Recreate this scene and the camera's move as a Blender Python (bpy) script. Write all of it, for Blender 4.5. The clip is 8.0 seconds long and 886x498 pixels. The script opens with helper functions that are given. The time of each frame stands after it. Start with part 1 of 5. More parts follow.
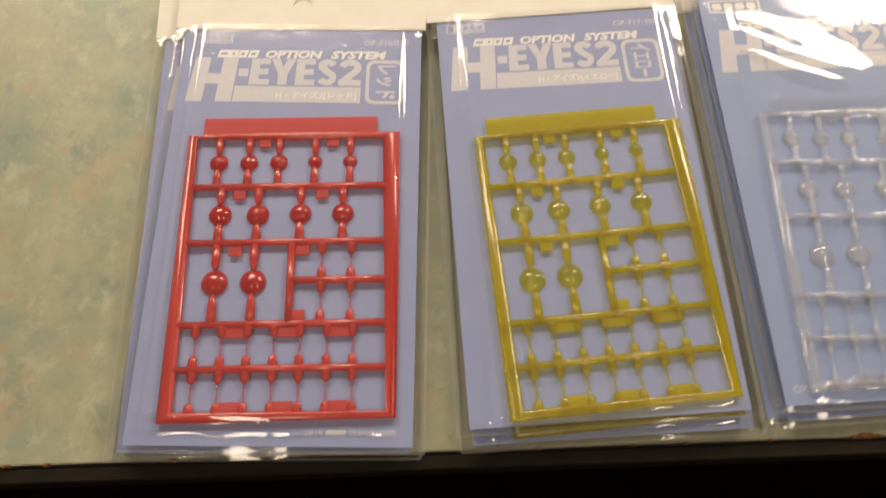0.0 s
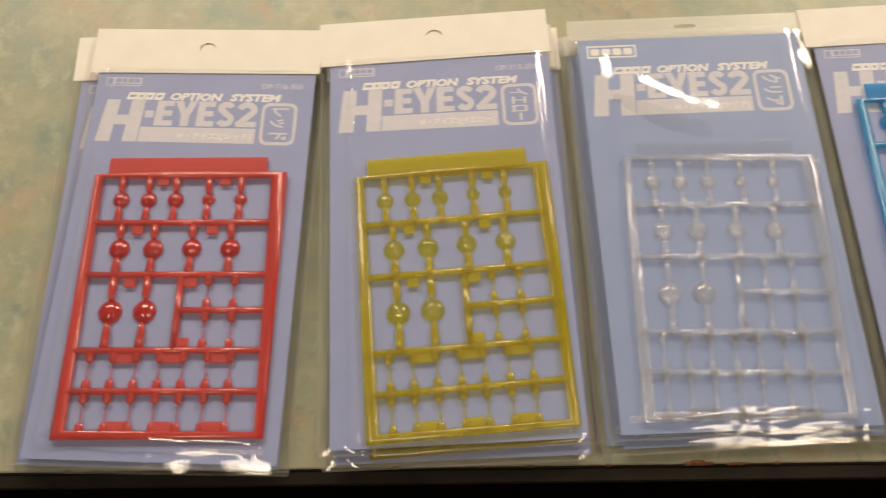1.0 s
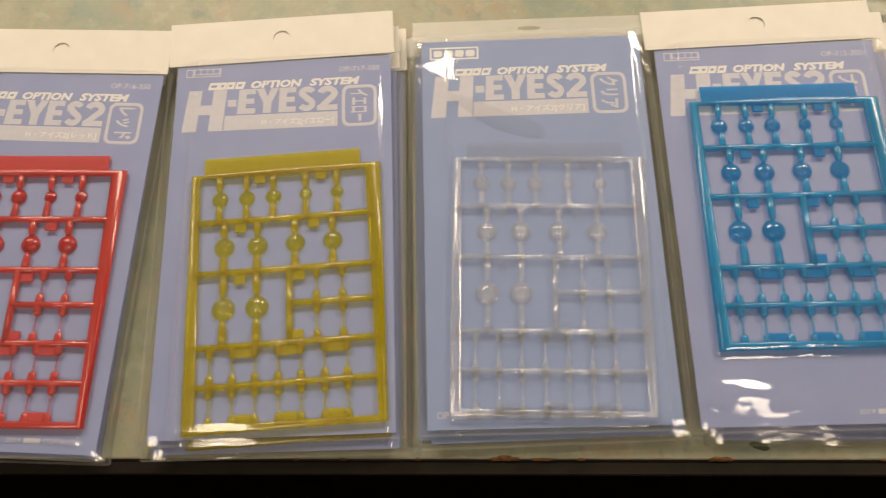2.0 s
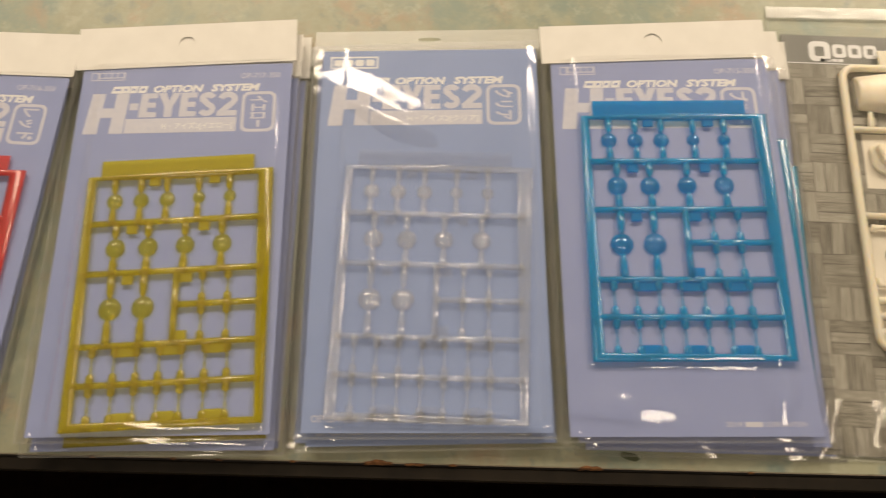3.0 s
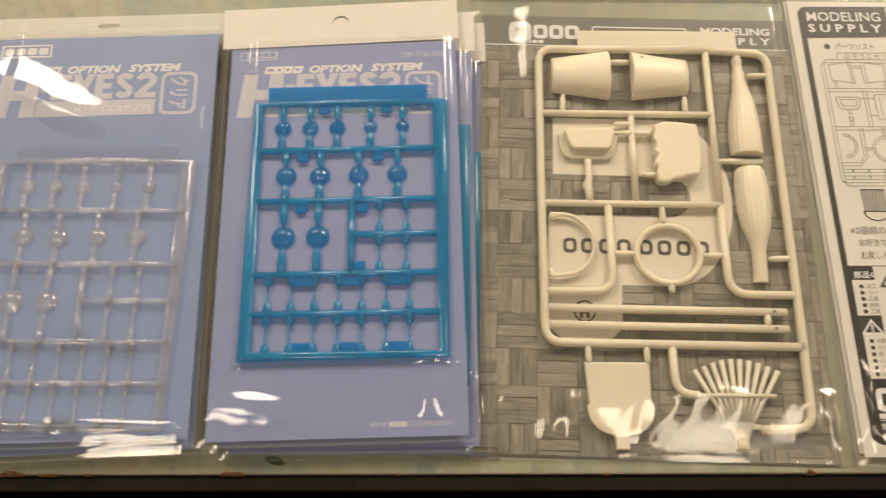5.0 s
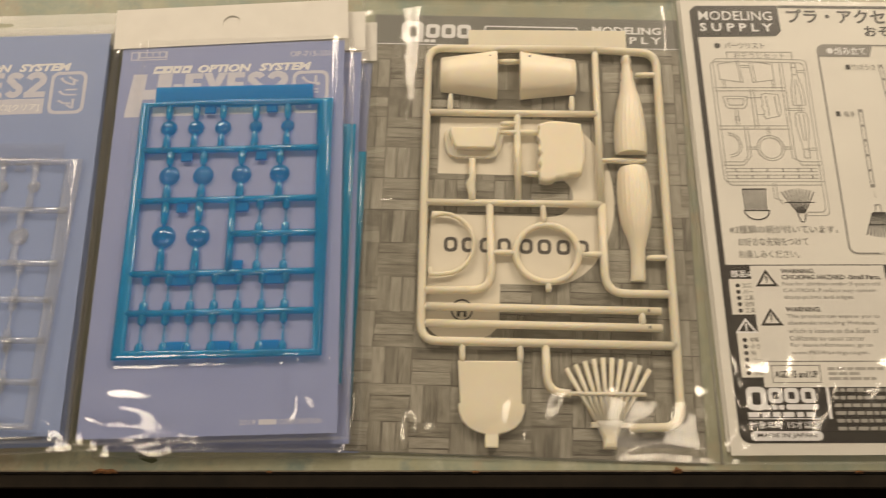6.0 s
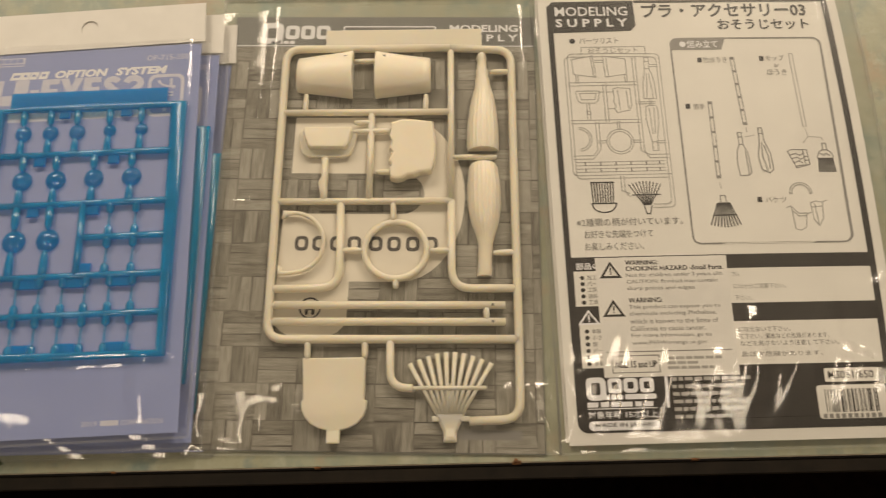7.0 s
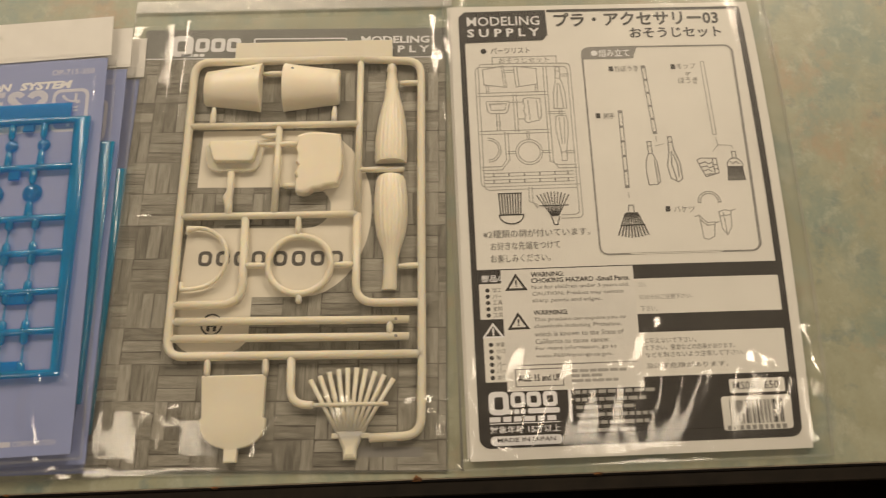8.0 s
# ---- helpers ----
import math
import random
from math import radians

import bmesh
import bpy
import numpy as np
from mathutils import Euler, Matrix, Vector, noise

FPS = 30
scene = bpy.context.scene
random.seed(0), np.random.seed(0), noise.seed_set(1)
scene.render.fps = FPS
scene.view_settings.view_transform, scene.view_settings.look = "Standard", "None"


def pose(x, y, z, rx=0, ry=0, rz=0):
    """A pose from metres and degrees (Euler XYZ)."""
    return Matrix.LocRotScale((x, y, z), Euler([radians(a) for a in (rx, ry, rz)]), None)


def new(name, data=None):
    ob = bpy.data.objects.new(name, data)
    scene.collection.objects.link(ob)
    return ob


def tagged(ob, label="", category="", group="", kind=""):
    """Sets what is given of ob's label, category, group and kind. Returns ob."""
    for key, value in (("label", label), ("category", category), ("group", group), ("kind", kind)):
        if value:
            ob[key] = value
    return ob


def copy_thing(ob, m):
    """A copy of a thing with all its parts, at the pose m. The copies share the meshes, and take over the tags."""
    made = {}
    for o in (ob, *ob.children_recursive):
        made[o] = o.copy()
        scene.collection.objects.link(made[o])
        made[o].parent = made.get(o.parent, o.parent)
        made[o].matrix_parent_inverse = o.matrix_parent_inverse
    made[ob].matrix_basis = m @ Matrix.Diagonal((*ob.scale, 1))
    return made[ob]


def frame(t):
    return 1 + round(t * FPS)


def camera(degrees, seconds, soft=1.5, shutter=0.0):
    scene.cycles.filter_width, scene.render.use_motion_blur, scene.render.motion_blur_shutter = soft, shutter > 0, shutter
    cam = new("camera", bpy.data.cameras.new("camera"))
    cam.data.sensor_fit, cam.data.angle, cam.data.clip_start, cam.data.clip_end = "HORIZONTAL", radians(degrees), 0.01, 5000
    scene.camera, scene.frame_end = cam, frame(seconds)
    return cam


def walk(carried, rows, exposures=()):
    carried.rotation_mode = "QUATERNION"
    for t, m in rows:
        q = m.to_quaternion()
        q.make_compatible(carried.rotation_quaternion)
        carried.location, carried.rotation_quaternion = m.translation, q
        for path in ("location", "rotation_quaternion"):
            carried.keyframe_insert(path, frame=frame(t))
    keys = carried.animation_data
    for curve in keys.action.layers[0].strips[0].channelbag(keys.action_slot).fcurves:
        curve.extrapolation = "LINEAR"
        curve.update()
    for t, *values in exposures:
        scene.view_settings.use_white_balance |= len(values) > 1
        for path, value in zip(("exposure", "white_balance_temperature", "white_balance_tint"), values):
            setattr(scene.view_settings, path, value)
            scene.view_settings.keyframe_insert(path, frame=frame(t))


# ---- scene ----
cam = camera(62.69, 8.0, soft=1.2, shutter=0.5)
PATH = [
    (0, 0.00060, -0.01848, 0.22854, 20.160, -0.629, -1.967),
    (0.5, 0.02168, -0.00817, 0.24429, 19.717, 0.293, -0.415),
    (1, 0.05259, -0.00941, 0.25402, 18.783, 0.866, -0.679),
    (1.5, 0.08929, -0.00969, 0.25706, 18.138, 1.301, -0.301),
    (1.7, 0.10471, -0.00655, 0.25938, 17.432, 1.645, -0.142),
    (2.8, 0.14992, -0.00846, 0.26172, 18.392, 1.503, 1.244),
    (3, 0.16329, -0.00822, 0.26274, 18.349, 1.415, 1.426),
    (3.5, 0.18926, -0.00654, 0.26130, 17.753, 1.341, 1.269),
    (4, 0.21158, -0.00649, 0.25819, 17.756, 1.007, 1.199),
    (4.5, 0.24973, -0.00444, 0.24994, 18.013, 0.646, 0.674),
    (4.7, 0.26303, -0.00151, 0.24897, 17.636, 0.577, 0.194),
    (5.8, 0.31356, -0.00447, 0.24880, 17.781, 0.801, -0.267),
    (6, 0.32316, -0.00127, 0.25012, 17.291, 0.887, -0.005),
    (6.5, 0.35297, -0.00101, 0.25459, 17.451, 1.192, -0.857),
    (7, 0.37588, -0.00380, 0.25136, 17.347, 0.973, -1.263),
    (7.5, 0.39118, -0.00061, 0.24874, 17.502, 0.687, -1.842),
    (8, 0.40802, -0.00164, 0.24856, 17.882, 0.823, -2.050),
]
walk(cam, [(t, pose(*place)) for t, *place in PATH],
     [(0, 0.0), (1.5, -0.06), (3.5, -0.1), (4.7, -0.13), (6.0, -0.32), (7.0, -0.42), (8.0, -0.47)])

# ---- light ----
MM = 0.001
world = bpy.data.worlds.new("room_air")
world.use_nodes = True
world.node_tree.nodes["Background"].inputs[0].default_value = (1.0, 0.86, 0.68, 1)
world.node_tree.nodes["Background"].inputs[1].default_value = 0.05
scene.world = world


def area_lamp(name, x, y, z, watts, w, h):
    lamp = bpy.data.lights.new(name, "AREA")
    lamp.shape, lamp.size, lamp.size_y = "RECTANGLE", w, h
    lamp.energy, lamp.color = watts, (1.0, 0.83, 0.62)
    ob = new(name, lamp)
    ob.matrix_basis = pose(x, y, z)
    return ob


# two narrow tubes before the table, two added unseen lights brightening it from beyond
area_lamp("ceiling_tube_lamp", -0.62, -0.95, 1.88, 10, 0.28, 1.0)
area_lamp("ceiling_tube_lamp", 1.05, -0.95, 1.88, 10, 0.28, 1.0)
area_lamp("added_back_light", -0.6, 1.65, 1.25, 60, 1.5, 0.8)
area_lamp("added_back_light", 1.4, 1.65, 1.25, 66, 0.9, 0.8)


# ---- materials ----
def material(name, color, rough=0.5, metal=0.0, spec=0.5, coat=0.0):
    m = bpy.data.materials.new(name)
    m.use_nodes = True
    b = m.node_tree.nodes["Principled BSDF"]
    b.inputs["Base Color"].default_value = (*color, 1)
    b.inputs["Roughness"].default_value = rough
    b.inputs["Metallic"].default_value = metal
    b.inputs["Specular IOR Level"].default_value = spec
    b.inputs["Coat Weight"].default_value = coat
    return m


def add(m, kind, **values):
    n = m.node_tree.nodes.new(kind)
    for key, value in values.items():
        n.inputs[key.replace("_", " ")].default_value = value
    return n


def join(m, a, out, b, into):
    m.node_tree.links.new(a.outputs[out], b.inputs[into])


def ramp(m, stops):
    n = m.node_tree.nodes.new("ShaderNodeValToRGB")
    while len(n.color_ramp.elements) < len(stops):
        n.color_ramp.elements.new(0.5)
    for e, (at, c) in zip(n.color_ramp.elements, stops):
        e.position, e.color = at, (*c, 1)
    return n


def shaded(m, low, high, scale=400.0, bump=0.0, fine=2500.0, detail=4.0):
    """Lets the base colour wander between two colours, with a fine relief."""
    b = m.node_tree.nodes["Principled BSDF"]
    at = m.node_tree.nodes.new("ShaderNodeTexCoord")
    n = add(m, "ShaderNodeTexNoise", Scale=scale, Detail=detail)
    r = ramp(m, [(0.3, low), (0.7, high)])
    join(m, at, "Object", n, "Vector")
    join(m, n, "Fac", r, "Fac")
    join(m, r, "Color", b, "Base Color")
    if bump:
        f = add(m, "ShaderNodeTexNoise", Scale=fine, Detail=3.0)
        k = add(m, "ShaderNodeBump", Strength=bump, Distance=0.0002)
        join(m, at, "Object", f, "Vector")
        join(m, f, "Fac", k, "Height")
        join(m, k, "Normal", b, "Normal")
    return m


def glossed(m, base, shine, gloss):
    """Lays a glossy layer over a shader, stronger at a slant."""
    t = m.node_tree
    f = t.nodes.new("ShaderNodeLayerWeight")
    f.inputs["Blend"].default_value = 0.5
    rise = t.nodes.new("ShaderNodeMath")
    rise.operation = "POWER"
    rise.inputs[1].default_value = 3.0
    join(m, f, "Facing", rise, 0)
    k = t.nodes.new("ShaderNodeMath")
    k.operation, k.use_clamp = "MULTIPLY_ADD", True
    k.inputs[1].default_value = 0.35 * gloss
    k.inputs[2].default_value = 0.04 * gloss
    join(m, rise, 0, k, 0)
    top = add(m, "ShaderNodeMixShader")
    join(m, k, 0, top, 0)
    join(m, base, 0, top, 1)
    join(m, shine, 0, top, 2)
    return top


def clear_film(name, gloss=1.7, rough=0.06, veil=0.0, tint=(1, 1, 1), ripple=0.25, milky=(0.85, 0.85, 0.83)):
    """Thin plastic foil: light goes straight through, gloss by Fresnel, and a little milky scatter."""
    m = bpy.data.materials.new(name)
    m.use_nodes = True
    t = m.node_tree
    t.nodes.remove(t.nodes["Principled BSDF"])
    out = t.nodes["Material Output"]
    clear = add(m, "ShaderNodeBsdfTransparent", Color=(*tint, 1))
    milk = add(m, "ShaderNodeBsdfDiffuse", Color=(*milky, 1))
    shine = add(m, "ShaderNodeBsdfGlossy", Color=(1, 1, 1, 1), Roughness=rough)
    base = add(m, "ShaderNodeMixShader", Fac=veil)
    join(m, clear, 0, base, 1)
    join(m, milk, 0, base, 2)
    top = glossed(m, base, shine, gloss)
    at = t.nodes.new("ShaderNodeTexCoord")
    n = add(m, "ShaderNodeTexNoise", Scale=160.0, Detail=3.0)
    bump = add(m, "ShaderNodeBump", Strength=ripple, Distance=0.0006)
    join(m, at, "Object", n, "Vector")
    join(m, n, "Fac", bump, "Height")
    join(m, bump, "Normal", shine, "Normal")
    join(m, top, 0, out, 0)
    return m


def tinted_plastic(name, body, through_color, see, rough=0.2):
    """Translucent injection-moulded plastic: part body colour, part clear tint."""
    m = material(name, body, 0.4, spec=0.2)
    t = m.node_tree
    out, b = t.nodes["Material Output"], t.nodes["Principled BSDF"]
    clear = add(m, "ShaderNodeBsdfTransparent", Color=(*through_color, 1))
    glow = add(m, "ShaderNodeBsdfTranslucent", Color=(*body, 1))
    a = add(m, "ShaderNodeMixShader", Fac=0.42)
    c = add(m, "ShaderNodeMixShader", Fac=see)
    join(m, b, 0, a, 1)
    join(m, glow, 0, a, 2)
    join(m, a, 0, c, 1)
    join(m, clear, 0, c, 2)
    shine = add(m, "ShaderNodeBsdfGlossy", Color=(1, 1, 1, 1), Roughness=rough)
    join(m, glossed(m, c, shine, 1.4), 0, out, 0)
    return m


M_LILAC = shaded(material("lilac_card", (0.33, 0.37, 0.66), 0.55), (0.265, 0.315, 0.565), (0.29, 0.34, 0.59), 60, 0.05)
M_BLUE = shaded(material("pale_blue_card", (0.3, 0.4, 0.7), 0.5), (0.256, 0.334, 0.58), (0.276, 0.354, 0.605), 60, 0.05)
M_INK = shaded(material("pale_ink", (0.62, 0.62, 0.72), 0.5), (0.56, 0.57, 0.68), (0.62, 0.62, 0.71), 500)
M_WHITE_INK = material("white_ink", (0.78, 0.78, 0.8), 0.5)
M_CREAM = shaded(material("cream_ink", (0.6, 0.55, 0.46), 0.55), (0.72, 0.67, 0.57), (0.78, 0.73, 0.63), 80)
M_HEADER = shaded(material("white_header_paper", (0.8, 0.78, 0.75), 0.7), (0.72, 0.70, 0.665), (0.77, 0.75, 0.715), 90, 0.1, 1800)
M_FILM = clear_film("clear_bag_film", 1.8, 0.075, 0.02, (1, 1, 1), 0.12)
M_CRINKLED = clear_film("crinkled_bag_film", 1.5, 0.10, 0.02, (1, 1, 1), 0.16)
M_SEAL = clear_film("bag_seal_film", 1.3, 0.12, 0.05)
M_FLAP = clear_film("milky_bag_flap", 1.6, 0.2, 0.30)
M_RED = tinted_plastic("clear_red_plastic", (0.80, 0.085, 0.075), (1.0, 0.36, 0.36), 0.3)
M_YELLOW = tinted_plastic("clear_yellow_plastic", (0.72, 0.61, 0.02), (0.98, 0.91, 0.12), 0.68)
M_RED_LENS = tinted_plastic("red_lens", (0.72, 0.02, 0.025), (0.95, 0.15, 0.17), 0.3, 0.04)
M_YELLOW_LENS = tinted_plastic("yellow_lens", (0.75, 0.68, 0.08), (0.99, 0.97, 0.5), 0.84, 0.04)
M_AQUA_LENS = tinted_plastic("blue_lens", (0.0, 0.48, 0.86), (0.14, 0.82, 1.0), 0.66, 0.04)
M_AQUA = tinted_plastic("clear_blue_plastic", (0.0, 0.50, 0.84), (0.05, 0.80, 0.98), 0.5)
M_RED_THIN = tinted_plastic("thin_red_plastic", (0.85, 0.2, 0.25), (1.0, 0.72, 0.76), 0.86)
M_YELLOW_THIN = tinted_plastic("thin_yellow_plastic", (0.76, 0.68, 0.05), (0.99, 0.96, 0.56), 0.9)
M_AQUA_THIN = tinted_plastic("thin_blue_plastic", (0.0, 0.46, 0.78), (0.5, 0.92, 1.0), 0.9)
M_RED_TAB = tinted_plastic("red_tab_plastic", (0.86, 0.15, 0.16), (1.0, 0.45, 0.46), 0.35)
M_YELLOW_TAB = tinted_plastic("yellow_tab_plastic", (0.74, 0.65, 0.06), (0.99, 0.94, 0.3), 0.55)
M_AQUA_TAB = tinted_plastic("blue_tab_plastic", (0.0, 0.42, 0.84), (0.12, 0.74, 1.0), 0.42)
M_CLEAR_TAB = clear_film("clear_tab_plastic", 1.3, 0.06, 0.04, (1, 1, 1), 0.0, (0.74, 0.78, 0.93))
M_CLEAR = clear_film("clear_plastic", 1.7, 0.09, 0.12, (1, 1, 1), 0.02, (0.86, 0.9, 0.98))
M_CLEAR_LENS = clear_film("clear_lens_plastic", 1.6, 0.03, 0.15, (1, 1, 1), 0.0, (0.93, 0.96, 1.0))
M_IVORY = shaded(material("ivory_plastic", (0.78, 0.71, 0.57), 0.38, spec=0.4), (0.80, 0.735, 0.60), (0.84, 0.775, 0.64), 70, 0.03, 900)
M_IVORY.node_tree.nodes["Principled BSDF"].inputs["Subsurface Weight"].default_value = 0.5
M_IVORY.node_tree.nodes["Principled BSDF"].inputs["Subsurface Radius"].default_value = (1.0, 0.8, 0.5)
M_IVORY.node_tree.nodes["Principled BSDF"].inputs["Subsurface Scale"].default_value = 0.003
M_PAPER = shaded(material("white_card", (0.74, 0.72, 0.68), 0.55), (0.73, 0.71, 0.665), (0.78, 0.76, 0.71), 40, 0.05)
M_BLACK = shaded(material("black_print", (0.035, 0.03, 0.027), 0.45), (0.03, 0.026, 0.024), (0.045, 0.04, 0.036), 200)
M_GREY = material("grey_print", (0.26, 0.25, 0.235), 0.5)
M_PALE_GREY = material("pale_grey_print", (0.40, 0.39, 0.365), 0.5)
M_LABEL = shaded(material("sticker_paper", (0.76, 0.74, 0.70), 0.5), (0.70, 0.685, 0.65), (0.76, 0.74, 0.70), 60)
M_SLATE = shaded(material("grey_card", (0.2, 0.2, 0.19), 0.5), (0.15, 0.15, 0.14), (0.19, 0.19, 0.175), 50)
M_GAP_INK = shaded(material("dark_weave_ink", (0.05, 0.045, 0.035), 0.55), (0.08, 0.07, 0.056), (0.125, 0.11, 0.09), 300)
# near-black base colour, so the floor below the table edge renders almost black
M_FLOOR = shaded(material("near_black_floor", (0.008, 0.006, 0.005), 0.95, spec=0.0), (0.0015, 0.001, 0.0008), (0.004, 0.0022, 0.0016), 60)
M_WALL = shaded(material("beige_wall", (0.55, 0.5, 0.42), 0.8), (0.52, 0.47, 0.4), (0.57, 0.52, 0.44), 3)
M_CEILING = shaded(material("white_ceiling", (0.75, 0.73, 0.68), 0.9), (0.72, 0.70, 0.65), (0.78, 0.76, 0.7), 3)
M_TRIM = shaded(material("dark_brown_edge", (0.02, 0.014, 0.009), 0.55, spec=0.2), (0.007, 0.005, 0.003), (0.014, 0.010, 0.0062), 120, 0.1, 900)
M_EDGE = shaded(material("pale_laminate_edge", (0.3, 0.26, 0.2), 0.5), (0.16, 0.13, 0.09), (0.36, 0.31, 0.24), 180)
M_BOARD = shaded(material("bare_brown_board", (0.25, 0.11, 0.045), 0.85), (0.05, 0.02, 0.008), (0.30, 0.135, 0.05), 600, 0.4, 1500)
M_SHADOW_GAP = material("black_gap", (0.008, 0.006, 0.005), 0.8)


def laminate():
    m = material("mottled_green_laminate", (0.4, 0.4, 0.3), 0.42)
    b = m.node_tree.nodes["Principled BSDF"]
    at = m.node_tree.nodes.new("ShaderNodeTexCoord")
    stretch = m.node_tree.nodes.new("ShaderNodeMapping")
    stretch.inputs["Scale"].default_value = (1.15, 0.95, 1)
    join(m, at, "Object", stretch, "Vector")

    def layer(scale, detail, lo, hi, seed):
        n = add(m, "ShaderNodeTexNoise", Scale=scale, Detail=detail, Roughness=0.7, Distortion=0.25)
        shift = m.node_tree.nodes.new("ShaderNodeMapping")
        shift.inputs["Location"].default_value = (seed, seed * 0.7, seed * 1.3)
        join(m, stretch, "Vector", shift, "Vector")
        join(m, shift, "Vector", n, "Vector")
        r = ramp(m, [(lo, (0, 0, 0)), (hi, (1, 1, 1))])
        join(m, n, "Fac", r, "Fac")
        return r

    ground = ramp(m, [(0.3, (0.285, 0.285, 0.195)), (0.7, (0.37, 0.375, 0.285))])
    n = add(m, "ShaderNodeTexNoise", Scale=60.0, Detail=8.0, Roughness=0.72)
    join(m, stretch, "Vector", n, "Vector")
    join(m, n, "Fac", ground, "Fac")
    last = ground
    for scale, lo, hi, seed, color, much in (
        (30.0, 0.47, 0.66, 3.1, (0.22, 0.275, 0.23), 0.95),
        (36.0, 0.54, 0.68, 7.7, (0.40, 0.285, 0.195), 0.6),
        (58.0, 0.56, 0.68, 12.4, (0.16, 0.215, 0.205), 0.65),
        (95.0, 0.54, 0.72, 19.2, (0.47, 0.46, 0.38), 0.6),
        (210.0, 0.56, 0.72, 27.0, (0.25, 0.27, 0.20), 0.45),
    ):
        r = layer(scale, 5.0, lo, hi, seed)
        weight = m.node_tree.nodes.new("ShaderNodeMath")
        weight.operation = "MULTIPLY"
        weight.inputs[1].default_value = much
        join(m, r, "Color", weight, 0)
        mix = m.node_tree.nodes.new("ShaderNodeMix")
        mix.data_type = "RGBA"
        mix.inputs["B"].default_value = (*color, 1)
        m.node_tree.links.new(weight.outputs[0], mix.inputs[0])
        m.node_tree.links.new(last.outputs["Color" if last is ground else 2], mix.inputs[6])
        mix.inputs[7].default_value = (*color, 1)
        last = mix
    m.node_tree.links.new(last.outputs[2], b.inputs["Base Color"])
    return m


M_TABLE = laminate()


def weave_ink(name, along):
    """Printed grey wood, each strip with its own tone and a long grain."""
    m = material(name, (0.2, 0.19, 0.16), 0.55)
    b = m.node_tree.nodes["Principled BSDF"]
    geo = m.node_tree.nodes.new("ShaderNodeNewGeometry")
    at = m.node_tree.nodes.new("ShaderNodeTexCoord")
    n = add(m, "ShaderNodeTexNoise", Scale=900.0, Detail=5.0, Roughness=0.65)
    squeeze = m.node_tree.nodes.new("ShaderNodeMapping")
    squeeze.inputs["Scale"].default_value = along
    join(m, at, "Object", squeeze, "Vector")
    join(m, squeeze, "Vector", n, "Vector")
    r = ramp(m, [(0.22, (0.11, 0.10, 0.08)), (0.5, (0.25, 0.235, 0.195)), (0.8, (0.40, 0.38, 0.33))])
    add_up = m.node_tree.nodes.new("ShaderNodeMath")
    add_up.operation = "MULTIPLY_ADD"
    add_up.inputs[1].default_value = 0.30
    add_up.inputs[2].default_value = -0.13
    join(m, geo, "Random Per Island", add_up, 0)
    total = m.node_tree.nodes.new("ShaderNodeMath")
    join(m, add_up, 0, total, 0)
    join(m, n, "Fac", total, 1)
    join(m, total, 0, r, "Fac")
    join(m, r, "Color", b, "Base Color")
    return m


M_WEAVE = weave_ink("printed_grey_wood", (0.18, 1, 1)), weave_ink("printed_grey_wood_upright", (1, 0.18, 1))


# ---- building helpers (local millimetres: x right, y down the card, z up) ----
def P(x, y, z=0.0):
    return Vector((x * MM, -y * MM, z * MM))


def mesh_object(name, data, parent=None, mat=None, label=""):
    ob = new(name, data)
    ob.parent = parent
    if mat and not data.materials:
        data.materials.append(mat)
    if label:
        ob["label"] = label
    return ob


def part(name, bm, mat, parent, label="", smooth=False):
    data = bpy.data.meshes.new(name)
    bmesh.ops.recalc_face_normals(bm, faces=bm.faces)
    bm.to_mesh(data)
    bm.free()
    if smooth:
        data.shade_smooth()
    return mesh_object(name, data, parent, mat, label)


def thing(name, m, label, category, group=""):
    ob = new(name)
    ob.empty_display_size = 0.01
    ob.matrix_basis = m
    return tagged(ob, label, category, group)


def box(bm, x0, y0, x1, y1, z0, z1, chamfer=0.0):
    """A slab with its upper edges chamfered."""
    c = min(chamfer, (x1 - x0) / 2.2, (y1 - y0) / 2.2)
    rings = [[(x0, y0, z0), (x1, y0, z0), (x1, y1, z0), (x0, y1, z0)], [(x0, y0, z1 - c), (x1, y0, z1 - c), (x1, y1, z1 - c), (x0, y1, z1 - c)]]
    if c:
        rings.append([(x0 + c, y0 + c, z1), (x1 - c, y0 + c, z1), (x1 - c, y1 - c, z1), (x0 + c, y1 - c, z1)])
    vs = [[bm.verts.new(P(*p)) for p in ring] for ring in rings]
    bm.faces.new(vs[0][::-1])
    for a, b in zip(vs, vs[1:]):
        for i in range(4):
            bm.faces.new((a[i], a[(i + 1) % 4], b[(i + 1) % 4], b[i]))
    bm.faces.new(vs[-1])
    return bm


